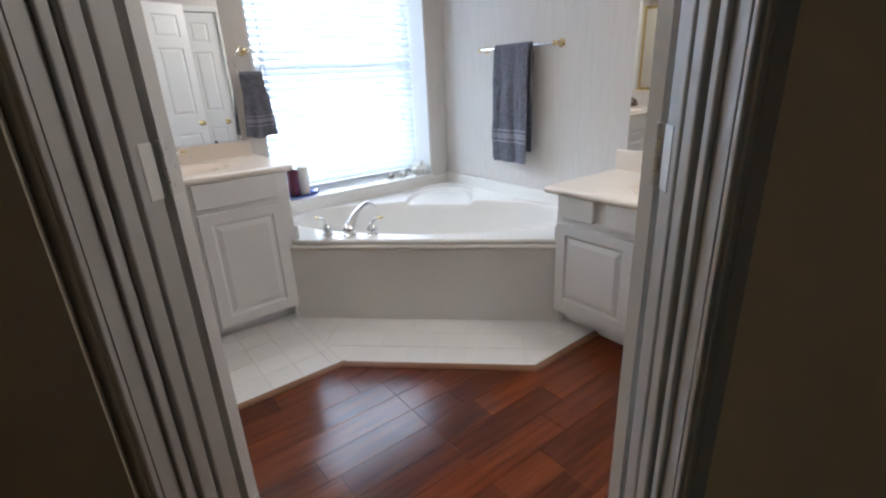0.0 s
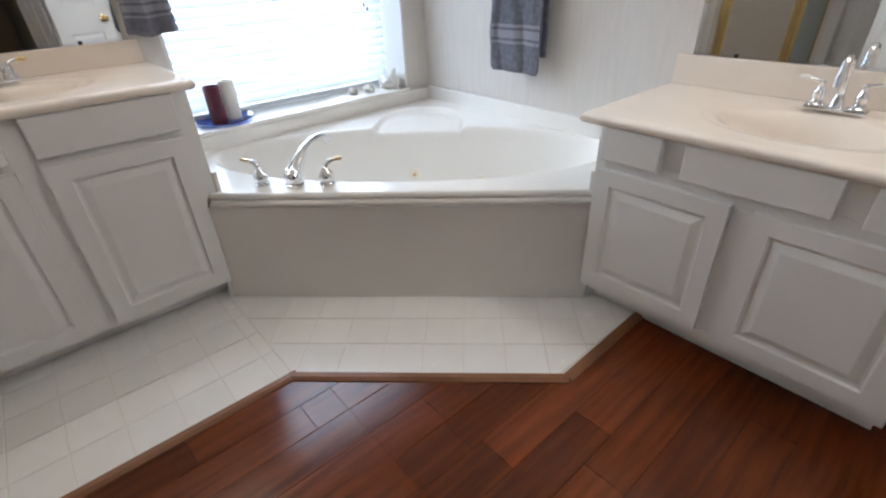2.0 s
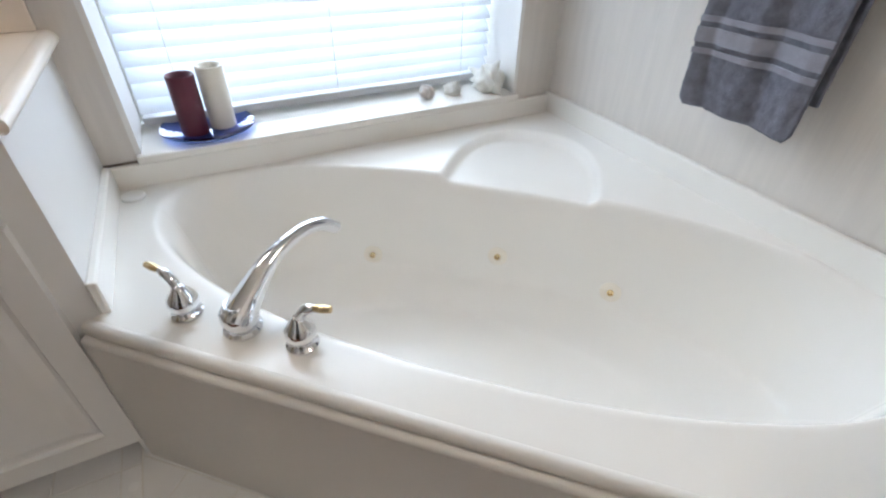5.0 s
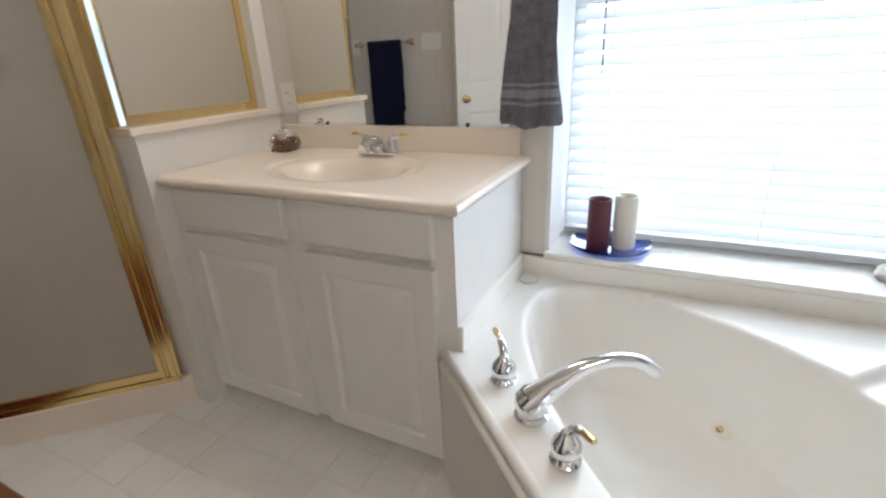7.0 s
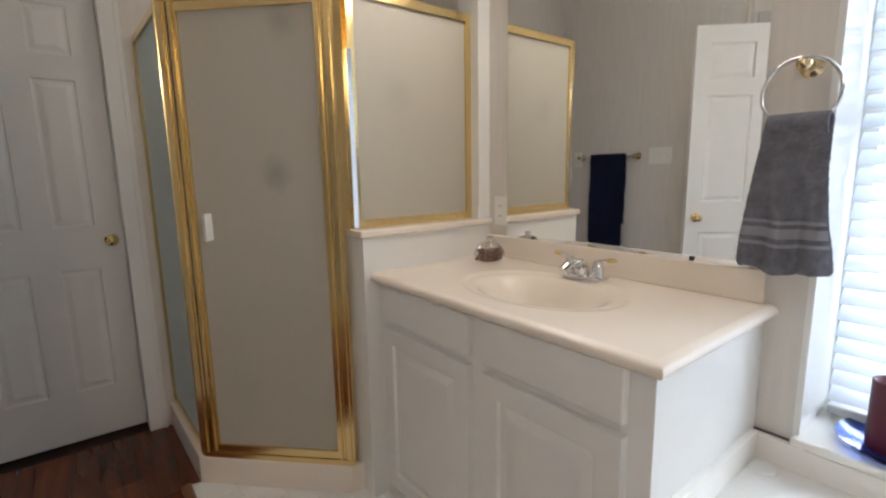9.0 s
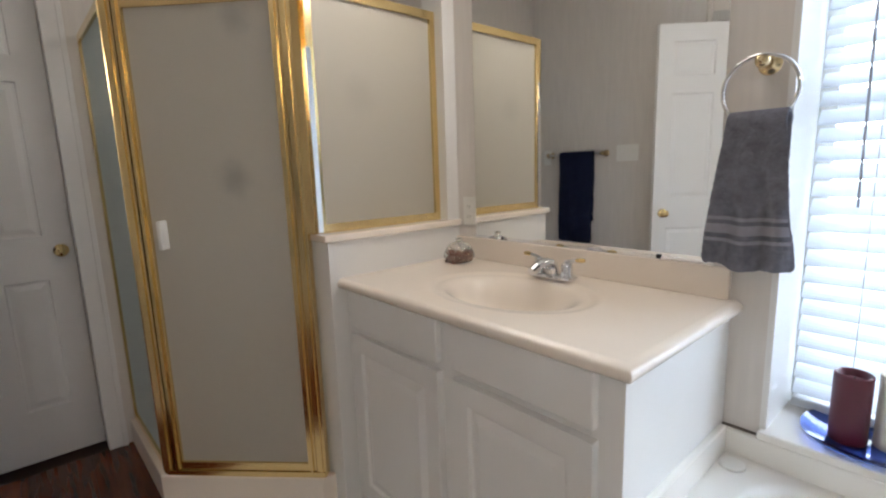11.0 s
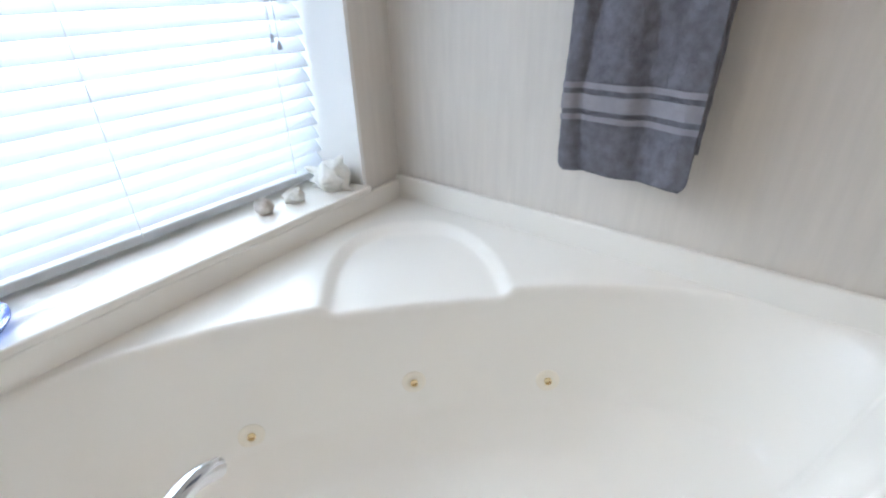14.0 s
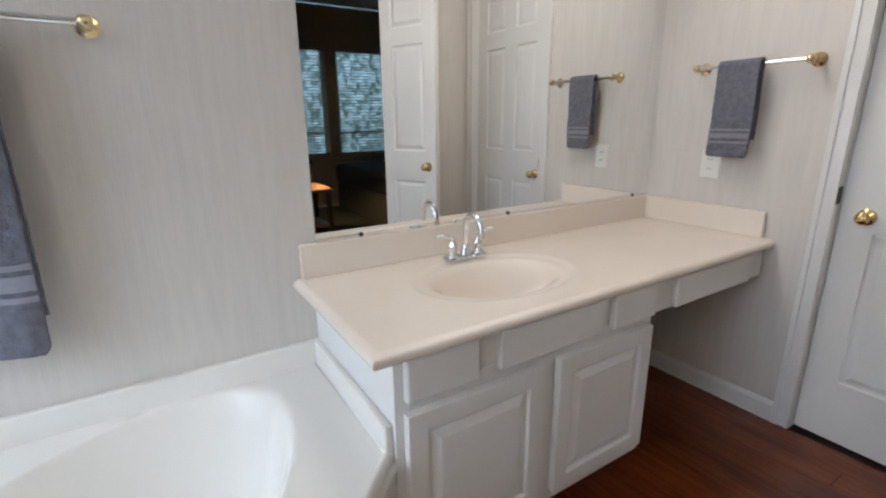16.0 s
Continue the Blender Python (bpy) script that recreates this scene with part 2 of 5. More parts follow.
def tube(points, radii, steps=14, bm=None):
    """A round bar along points, with a radius for each or one for all."""
    bm = bm or bmesh.new()
    pts = [Vector(p) for p in points]
    if not hasattr(radii, "__len__"):
        radii = [radii] * len(pts)
    rings = []
    side = None
    for i, p in enumerate(pts):
        d = (pts[min(i + 1, len(pts) - 1)] - pts[max(i - 1, 0)]).normalized()
        if side is None:
            side = d.orthogonal().normalized()
        side = (side - d * side.dot(d)).normalized()
        up = d.cross(side)
        rings.append([bm.verts.new(p + (side * math.cos(2 * math.pi * k / steps) + up * math.sin(2 * math.pi * k / steps)) * radii[i]) for k in range(steps)])
    for a, b in zip(rings, rings[1:]):
        for k in range(steps):
            bm.faces.new((a[k], a[(k + 1) % steps], b[(k + 1) % steps], b[k]))
    bm.faces.new(rings[0][::-1]), bm.faces.new(rings[-1])
    return bm


def curve_points(keys, n=24):
    """A smooth line through a few points."""
    k = [Vector(p) for p in keys]
    k = [k[0] * 2 - k[1]] + k + [k[-1] * 2 - k[-2]]
    out = []
    for i in range(1, len(k) - 2):
        a, b, c, d = k[i - 1:i + 3]
        for j in range(n // (len(k) - 3)):
            u = j / (n // (len(k) - 3))
            out.append(0.5 * (2 * b + (c - a) * u + (2 * a - 5 * b + 4 * c - d) * u * u + (3 * b - a - 3 * c + d) * u ** 3))
    out.append(k[-2])
    return out


def panel_slab(w, h, t, panels, rings):
    """A slab from x 0 to w and z 0 to h, front at y = -t, with moulded panels (x0, x1, z0, z1) pressed into its front; rings: (inset, depth)."""
    bm = bmesh.new()
    xs = sorted({0, w, *[v for p in panels for v in p[:2]]})
    zs = sorted({0, h, *[v for p in panels for v in p[2:]]})

    def inside(x, z):
        return any(p[0] < x < p[1] and p[2] < z < p[3] for p in panels)
    for x0, x1 in zip(xs, xs[1:]):
        for z0, z1 in zip(zs, zs[1:]):
            if not inside((x0 + x1) / 2, (z0 + z1) / 2):
                bm.faces.new([bm.verts.new(c) for c in ((x0, -t, z0), (x1, -t, z0), (x1, -t, z1), (x0, -t, z1))])
    for x0, x1, z0, z1 in panels:
        loops = []
        for inset, depth in [(0, 0)] + rings:
            loops.append([bm.verts.new(c) for c in ((x0 + inset, -t + depth, z0 + inset), (x1 - inset, -t + depth, z0 + inset), (x1 - inset, -t + depth, z1 - inset), (x0 + inset, -t + depth, z1 - inset))])
        for a, b in zip(loops, loops[1:]):
            for k in range(4):
                bm.faces.new((a[k], a[(k + 1) % 4], b[(k + 1) % 4], b[k]))
        bm.faces.new(loops[-1])
    c = [(0, 0), (w, 0), (w, h), (0, h)]
    for (xa, za), (xb, zb) in zip(c, c[1:] + c[:1]):
        bm.faces.new([bm.verts.new(p) for p in ((xa, -t, za), (xb, -t, zb), (xb, 0, zb), (xa, 0, za))])
    bm.faces.new([bm.verts.new((x, 0, z)) for x, z in c])
    bmesh.ops.remove_doubles(bm, verts=bm.verts, dist=1e-5)
    return bm


def move(bm, m):
    bmesh.ops.transform(bm, matrix=m, verts=bm.verts)
    return bm

# ---- structure ----
EAST, SOUTH, WEST, TOP = 0.0, -3.16, -3.62, 2.65
NAVY_Y, TAN_X = -1.92, -1.50
WIN = (-1.40, -0.163, 0.547, 2.15)

wall_box("wall_north", -3.79, WIN[0], 0.0, 0.28, 0, TOP, WALL, "pale greige wallpapered wall with vertical streaks")
wall_box("wall_north_2", WIN[1], 0.2, 0.0, 0.28, 0, TOP, WALL, "pale greige wallpapered wall beside the window")
wall_box("wall_north_3", WIN[0], WIN[1], 0.0, 0.28, 0, WIN[2] - 0.03, WALL, "pale greige wall below the window")
wall_box("wall_north_4", WIN[0], WIN[1], 0.0, 0.28, WIN[3], TOP, WALL, "pale greige wall above the window")
wall_box("wall_east", EAST, 0.2, SOUTH - 0.16, -0.002, 0, TOP, WALL, "pale greige wallpapered wall with vertical streaks")
SD = (-1.41, -0.74, 2.03)
wall_box("wall_south", SD[1] + 0.02, EAST, SOUTH - 0.16, SOUTH, 0, TOP, WALL, "pale greige wallpapered wall with vertical streaks")
wall_box("wall_south_2", TAN_X - 0.12, SD[0] - 0.02, SOUTH - 0.16, SOUTH, 0, TOP, WALL, "pale greige wallpapered wall beside a door")
wall_box("wall_south_3", SD[0] - 0.02, SD[1] + 0.02, SOUTH - 0.16, SOUTH, SD[2] + 0.02, TOP, WALL, "pale greige wall above a door")
wall_box("wall_closet", TAN_X - 0.12, EAST, SOUTH - 0.3, SOUTH - 0.18, 0, TOP, WALL_PLAIN, "plain wall behind a closed door")
WD = (-1.80, -1.205, 2.03)
wall_box("wall_west", WEST - 0.16, WEST, WD[1] + 0.02, -0.002, 0, TOP, WALL, "pale greige wallpapered wall")
wall_box("wall_west_2", WEST - 0.16, WEST, NAVY_Y, WD[0] - 0.02, 0, TOP, WALL, "pale greige wallpapered wall beside a door")
wall_box("wall_west_3", WEST - 0.16, WEST, WD[0] - 0.02, WD[1] + 0.02, WD[2] + 0.02, TOP, WALL, "pale greige wall above a door")
wall_box("wall_closet_2", WEST - 0.3, WEST - 0.18, NAVY_Y, -0.5, 0, TOP, WALL_PLAIN, "plain wall behind a closed door")

# the cut corner with the entry, and the walls that run up to it
DL, DR = Vector((-2.156, -1.942)), Vector((-1.536, -2.535))
DU = (DR - DL).normalized()
DN = Vector((DU.y, -DU.x))
if DN.x > 0:
    DN = -DN
DW = (DR - DL).length
THICK = 0.24
tagged(part("wall_navy_side", prism([(WEST - 0.16, NAVY_Y), (-2.262, NAVY_Y), (-2.37, -2.085), (-2.37, NAVY_Y - 0.19), (WEST - 0.16, NAVY_Y - 0.19)], 0, TOP), WALL), "pale greige wallpapered wall with a towel bar", "wall", kind="structure")
tagged(part("wall_tan_side", prism([(TAN_X, SOUTH - 0.002), (TAN_X, -2.66), (-1.665, -2.765), (-1.665, SOUTH - 0.002)], 0, TOP), WALL), "tan shaded wall beside the entry", "wall", kind="structure")
ENTRY = thing("wall_entry", Matrix.Translation((DL.x, DL.y, 0)) @ Matrix.Rotation(math.atan2(DU.y, DU.x), 4, "Z"), "white painted entry frame across the cut corner", "door frame", kind="structure")
# local: x along the opening, +y into the bathroom, -y to the bedroom
part("header", box(-0.12, DW + 0.12, -THICK, -0.067, 2.05, TOP), WALL_PLAIN, ENTRY)
for side in (0, 1):
    sg = 1 if side == 0 else -1
    base = 0.0 if side == 0 else DW

    def jx(u, v):
        return sorted((base + sg * u, base + sg * v))
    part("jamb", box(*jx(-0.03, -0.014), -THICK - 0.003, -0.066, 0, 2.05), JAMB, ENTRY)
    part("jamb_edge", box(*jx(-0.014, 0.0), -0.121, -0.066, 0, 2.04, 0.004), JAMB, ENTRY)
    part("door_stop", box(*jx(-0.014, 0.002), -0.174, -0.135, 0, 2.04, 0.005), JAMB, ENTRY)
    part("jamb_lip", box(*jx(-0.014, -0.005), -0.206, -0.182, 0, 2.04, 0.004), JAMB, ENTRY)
    for y0, y1, d, wide in ((-THICK - 0.017, -THICK - 0.003, -1, 0.075), (-0.066, -0.058, 1, 0.094 + 0.018 * side)):
        bm = bmesh.new()
        a, b = (-wide, -0.015) if side == 0 else (DW + 0.015, DW + wide)
        add_box(bm, a, b, y0, y1, 0, 2.11, 0.003)
        if d < 0:
            m0, m1 = (a, a + 0.02) if side == 0 else (b - 0.02, b)
            add_box(bm, m0, m1, y0 + d * 0.006, y1 + d * 0.008, 0, 2.11, 0.004)
            n0, n1 = (b - 0.02, b - 0.008) if side == 0 else (a + 0.008, a + 0.02)
            add_box(bm, n0, n1, y0 + d * 0.003, y1 + d * 0.004, 0, 2.11, 0.003)
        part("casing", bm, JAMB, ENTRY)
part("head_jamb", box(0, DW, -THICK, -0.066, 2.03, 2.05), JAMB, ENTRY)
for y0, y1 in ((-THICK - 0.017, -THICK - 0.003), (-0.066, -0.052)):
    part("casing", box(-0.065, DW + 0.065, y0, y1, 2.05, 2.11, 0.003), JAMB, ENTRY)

# bedroom beyond the entry
BX, BY = -5.2, -6.5
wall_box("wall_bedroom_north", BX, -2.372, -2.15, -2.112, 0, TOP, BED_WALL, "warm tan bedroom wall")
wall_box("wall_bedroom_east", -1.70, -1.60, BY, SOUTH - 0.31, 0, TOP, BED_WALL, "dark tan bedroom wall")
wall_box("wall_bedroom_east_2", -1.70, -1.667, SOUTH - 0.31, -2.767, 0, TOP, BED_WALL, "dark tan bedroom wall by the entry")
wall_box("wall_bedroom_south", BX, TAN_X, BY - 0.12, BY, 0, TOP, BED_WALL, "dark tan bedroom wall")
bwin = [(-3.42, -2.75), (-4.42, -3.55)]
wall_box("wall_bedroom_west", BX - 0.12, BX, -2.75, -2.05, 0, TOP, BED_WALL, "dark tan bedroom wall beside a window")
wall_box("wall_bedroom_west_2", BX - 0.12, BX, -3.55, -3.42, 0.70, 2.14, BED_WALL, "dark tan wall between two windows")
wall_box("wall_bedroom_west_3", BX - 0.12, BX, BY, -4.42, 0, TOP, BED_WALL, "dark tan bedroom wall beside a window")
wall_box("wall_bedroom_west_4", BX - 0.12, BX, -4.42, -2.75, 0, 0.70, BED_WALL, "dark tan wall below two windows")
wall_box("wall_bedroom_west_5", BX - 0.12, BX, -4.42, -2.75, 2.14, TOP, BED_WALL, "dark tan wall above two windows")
tagged(part("floor_bedroom", prism([(BX, BY), (TAN_X - 0.06, BY), (TAN_X - 0.06, -2.70), (-2.30, -2.05), (BX, -2.05)], -0.06, -0.012), BED_CLOTH), "dark bedroom carpet", "floor", kind="structure")
tagged(part("ceiling_bedroom", box(BX, TAN_X, BY, -2.0, TOP + 0.01, TOP + 0.1), CEIL), "white bedroom ceiling", "ceiling", kind="structure")
tagged(part("ceiling", box(WEST, 0, SOUTH, 0, TOP, TOP + 0.1), CEIL), "white painted bathroom ceiling", "ceiling", kind="structure")

# ---- bath window with blinds ----
window = thing("window_1", pose(0, 0, 0), "bright white-framed window behind horizontal blinds", "window", kind="structure")
WX0, WX1, WZ0, WZ1 = WIN
part("reveal_side", box(WX0 - 0.002, WX0 + 0.012, -0.004, 0.28, WZ0, WZ1), PAINT, window)
part("reveal_side", box(WX1 - 0.012, WX1 + 0.002, -0.004, 0.28, WZ0, WZ1), PAINT, window)
part("reveal_top", box(WX0, WX1, -0.004, 0.28, WZ1 - 0.012, WZ1 + 0.002), PAINT, window)
for x0, x1, z0, z1 in ((WX0 + 0.012, WX0 + 0.05, WZ0, WZ1), (WX1 - 0.05, WX1 - 0.012, WZ0, WZ1), (WX0 + 0.05, WX1 - 0.05, WZ0, WZ0 + 0.05), (WX0 + 0.05, WX1 - 0.05, WZ1 - 0.06, WZ1 - 0.012), (WX0 + 0.05, WX1 - 0.05, 1.32, 1.36)):
    part("window_frame", box(x0, x1, 0.235, 0.268, z0, z1, 0.003), PLASTIC, window)
pane = part("pane", box(WX0 + 0.05, WX1 - 0.05, 0.25, 0.254, WZ0 + 0.05, WZ1 - 0.06), GLASS, window)
pane.visible_shadow = False
tagged(part("backdrop_sky", box(-3.2, 1.6, 1.5, 1.52, -0.4, 4.0), DAY_SKY), "bright hazy daylight outside the window", "sky", kind="structure")

blinds = thing("window_blinds", pose(0, 0.185, 0), "white vinyl horizontal blinds, lowered and almost shut", "blinds")
BX0, BX1 = WX0 + 0.025, WX1 - 0.025
part("bottom_rail", box(BX0, BX1, -0.024, 0.024, WZ0 + 0.012, WZ0 + 0.036, 0.004), RAIL, blinds, "grey bottom rail")
part("head_rail", box(BX0, BX1, -0.028, 0.024, WZ1 - 0.06, WZ1 - 0.016, 0.003), PLASTIC, blinds)


def slat_mesh():
    bm = bmesh.new()
    cols = []
    for k in range(7):
        u = k / 6 - 0.5
        y, z = u * 0.050, 0.004 * (1 - 4 * u * u)
        cols.append([bm.verts.new((x, y, z + dz)) for dz in (0, 0.0022) for x in (BX0, BX1)])
    for a, b in zip(cols, cols[1:]):
        bm.faces.new((a[0], a[1], b[1], b[0])), bm.faces.new((a[2], b[2], b[3], a[3]))
        bm.faces.new((a[0], b[0], b[2], a[2])), bm.faces.new((a[1], a[3], b[3], b[1]))
    for c in (cols[0], cols[-1]):
        bm.faces.new((c[0], c[2], c[3], c[1]))
    bmesh.ops.recalc_face_normals(bm, faces=bm.faces)
    me = bpy.data.meshes.new("slat")
    bm.to_mesh(me)
    bm.free()
    me.materials.append(SLAT)
    return me


slat_data = slat_mesh()
z = WZ0 + 0.065
while z < WZ1 - 0.07:
    s = new("slat", slat_data)
    s.parent = blinds
    s.location, s.rotation_euler = (0, 0, z), (radians(46 + random.uniform(-1.5, 1.5)), 0, 0)
    z += 0.044
for x in (BX0 + 0.12, (BX0 + BX1) / 2, BX1 - 0.12):
    for y in (-0.027, 0.027):
        part("ladder_cord", tube([(x, y, WZ0 + 0.03), (x, y, WZ1 - 0.05)], 0.0012, 5), PLASTIC, blinds)
part("tilt_wand", tube([(BX0 + 0.085, -0.035, WZ1 - 0.05), (BX0 + 0.095, -0.037, 1.10)], 0.003, 7), CORD, blinds, "thin grey tilt wand")
for x, z0 in ((BX1 - 0.10, 0.98), (BX1 - 0.12, 1.0)):
    bm = tube([(x, -0.034, WZ1 - 0.05), (x, -0.034, z0)], 0.001, 5)
    lathe([(0.003, 0.022), (0.006, 0.012), (0.007, 0.0)], 10, bm, Matrix.Translation((x, -0.034, z0 - 0.02)))
    part("pull_cord", bm, CORD, blinds, "cord with grey tassel")

# sill and low surround of the tub
RIM = 0.46
tagged(part("window_sill", box(WX0 - 0.002, WX1 + 0.002, -0.027, 0.232, WZ0 - 0.022, WZ0, 0.005), ACRYLIC), "white cultured marble window sill", "sill", kind="structure")

# ---- corner tub ----
tub = thing("corner_bathtub", pose(0, 0, 0), "white acrylic corner whirlpool tub in a paneled deck", "bathtub")
FL, FR = Vector((-1.514, -0.563)), Vector((-0.536, -1.521))
E1 = (FR - FL).normalized()
E2 = Vector((-E1.y, E1.x))
MID = (FL + FR) / 2
HALF = (FR - FL).length / 2
DEPTHN = (Vector((0, 0)) - MID).dot(E2)


def smooth(a, b, v):
    u = min(1, max(0, (v - a) / (b - a)))
    return u * u * (3 - 2 * u)


def tub_height(p):
    """Deck height at a plan point: the basin, its raised lip and the corner seat."""
    s, n = (p - MID).dot(E1), (p - MID).dot(E2)
    a, b, n0 = 0.885, 0.350, 0.464
    r = (abs(s / a) ** 2.12 + abs((n - n0) / b) ** 2.12) ** (1 / 2.12)
    d = (1 - r) * 0.5
    z = RIM
    z -= 0.30 * smooth(0.0, 0.085, d) + 0.11 * smooth(0.03, 0.24, d)
    z += 0.003 * math.exp(-((d + 0.014) / 0.014) ** 2)
    # seat in the corner, open to the basin
    e = (1 - ((abs(s) / 0.232) ** 2.6 + (abs(n - 0.83) / 0.385) ** 2.6) ** (1 / 2.6)) * 0.23
    seat = RIM - 0.023 * smooth(-0.004, 0.028, e) * smooth(0.72, 0.80, n)
    h = max(0.025 - abs(z - seat), 0) / 0.025
    z = min(z, seat) - (h * h * 0.025 * 0.25 if e > -0.004 else 0) * smooth(0.0, 0.05, e)
    return z


bm = bmesh.new()
NU, NV = 230, 200
plan, heights = [], np.zeros((NV + 1, NU + 1))
for j in range(NV + 1):
    # the walls and the cabinets bound the deck at each depth
    n = DEPTHN * j / NV
    half = min(HALF + n, DEPTHN - n)
    plan.append([])
    for i in range(NU + 1):
        p = MID + E1 * (half * (2 * i / NU - 1)) + E2 * n
        p = Vector((max(p.x, -1.488), max(p.y, -1.540)))
        plan[-1].append(p)
        heights[j, i] = tub_height(p)
for k in range(3):
    q = np.pad(heights, 1, mode="edge")
    heights = (q[:-2, 1:-1] + q[2:, 1:-1] + q[1:-1, :-2] + q[1:-1, 2:] + 2 * q[1:-1, 1:-1]) / 6
rows = [[bm.verts.new((plan[j][i].x, plan[j][i].y, heights[j, i])) for i in range(NU + 1)] for j in range(NV + 1)]
for a, b in zip(rows, rows[1:]):
    for i in range(NU):
        vs = [a[i], a[i + 1], b[i + 1], b[i]]
        if len({v.co.to_tuple(6) for v in vs}) == 4:
            bm.faces.new(vs)
bmesh.ops.remove_doubles(bm, verts=bm.verts, dist=1e-5)
bmesh.ops.delete(bm, geom=[v for v in bm.verts if not v.link_faces], context="VERTS")
shell = part("basin", bm, ACRYLIC, tub, smooth=True)
for p in shell.data.polygons:
    p.use_smooth = True


def along(a, b, profile, bm=None):
    """A moulding from plan point a to b; profile: (out to the room side, height) rows, closed."""
    bm = bm or bmesh.new()
    d = (b - a).normalized()
    o = Vector((d.y, -d.x))
    ends = []
    for p in (a, b):
        ends.append([bm.verts.new((p.x + o.x * u, p.y + o.y * u, z)) for u, z in profile])
    k = len(profile)
    for i in range(k):
        bm.faces.new((ends[0][i], ends[0][(i + 1) % k], ends[1][(i + 1) % k], ends[1][i]))
    bm.faces.new(ends[0][::-1]), bm.faces.new(ends[1])
    return bm


part("apron", along(FL - E1 * 0.03, FR + E1 * 0.03, [(-0.03, 0.0), (0.010, 0.0), (0.010, RIM - 0.046), (-0.03, RIM - 0.046)]), PANEL, tub, "smooth off-white front panel")
RIM_MOULDING = [(-0.034, RIM - 0.048), (0.010, RIM - 0.048), (0.016, RIM - 0.044), (0.019, RIM - 0.036), (0.018, RIM - 0.029), (0.013, RIM - 0.024), (0.004, RIM - 0.022), (0.003, RIM - 0.018), (0.008, RIM - 0.012), (0.006, RIM - 0.004), (-0.001, RIM + 0.003), (-0.009, RIM + 0.0045), (-0.016, RIM + 0.001), (-0.017, RIM - 0.004), (-0.034, RIM - 0.004)]
part("rim_edge", along(FL - E1 * 0.004, FR + E1 * 0.026, RIM_MOULDING), PANEL, tub, "rounded double-beaded front moulding", smooth=True)


def band(name, x0, x1, y0, y1, z1=0.53):
    bm = box(x0, x1, y0, y1, RIM - 0.02, z1, 0.005)
    return part(name, bm, ACRYLIC, tub, "low white splash band")


band("splash_band", -1.486, -0.02, -0.022, -0.001, WZ0 - 0.0225)
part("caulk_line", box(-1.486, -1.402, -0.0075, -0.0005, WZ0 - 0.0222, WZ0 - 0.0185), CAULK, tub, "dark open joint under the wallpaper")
band("splash_band", -0.022, -0.001, -1.540, -0.001, 0.535)
band("splash_band", -1.488, -1.468, -0.545, -0.023, 0.535)
band("splash_band", -0.53, -0.023, -1.540, -1.520, 0.535)


def jet(p, out):
    m = Vector((0, 0, 1)).rotation_difference(out).to_matrix().to_4x4()
    bm = lathe([(0.032, -0.002), (0.031, 0.003), (0.020, 0.006), (0.012, 0.004)], 20, None, Matrix.Translation(p) @ m)
    j = part("jet", bm, JET_RING, tub, "round cream whirlpool jet", smooth=True)
    part("jet_nozzle", lathe([(0.010, 0.003), (0.010, 0.010), (0.006, 0.011), (0.004, 0.006)], 14, None, Matrix.Translation(p) @ m), BRASS_PALE, j, "aged brass nozzle")


for s, depth in ((-0.432, 0.282), (-0.028, 0.240), (0.322, 0.252)):
    n = 0.80
    while n > 0.3 and tub_height(MID + E1 * s + E2 * n) > RIM - depth:
        n -= 0.004
    p = MID + E1 * s + E2 * n
    g = 0.01
    gx = (tub_height(p + Vector((g, 0))) - tub_height(p - Vector((g, 0)))) / (2 * g)
    gy = (tub_height(p + Vector((0, g))) - tub_height(p - Vector((0, g)))) / (2 * g)
    jet(Vector((p.x, p.y, tub_height(p) + 0.004)), Vector((-gx, -gy, 1)).normalized())
part("deck_button", lathe([(0.03, 0.0), (0.03, 0.006), (0.026, 0.009), (0.01, 0.0095)], 24, None, Matrix.Translation((-1.435, -0.078, RIM))), PLASTIC, tub, "flat round air button")

# ---- tub faucet ----
HANDLE = [(0.029, 0.0), (0.030, 0.006), (0.024, 0.011), (0.022, 0.016), (0.026, 0.022), (0.029, 0.032), (0.028, 0.042), (0.022, 0.053), (0.015, 0.061), (0.012, 0.068), (0.006, 0.073)]


def lever(bm_chrome_points, tip_points, parent, r=0.007):
    part("lever", tube(bm_chrome_points, [r * 1.25] * (len(bm_chrome_points) - 1) + [r * 0.8], 12), CHROME, parent, smooth=True)
    part("lever_tip", tube(tip_points, [r * 0.85, r * 1.05, r * 0.8], 12), BRASS_PALE, parent, "brass lever tip", smooth=True)


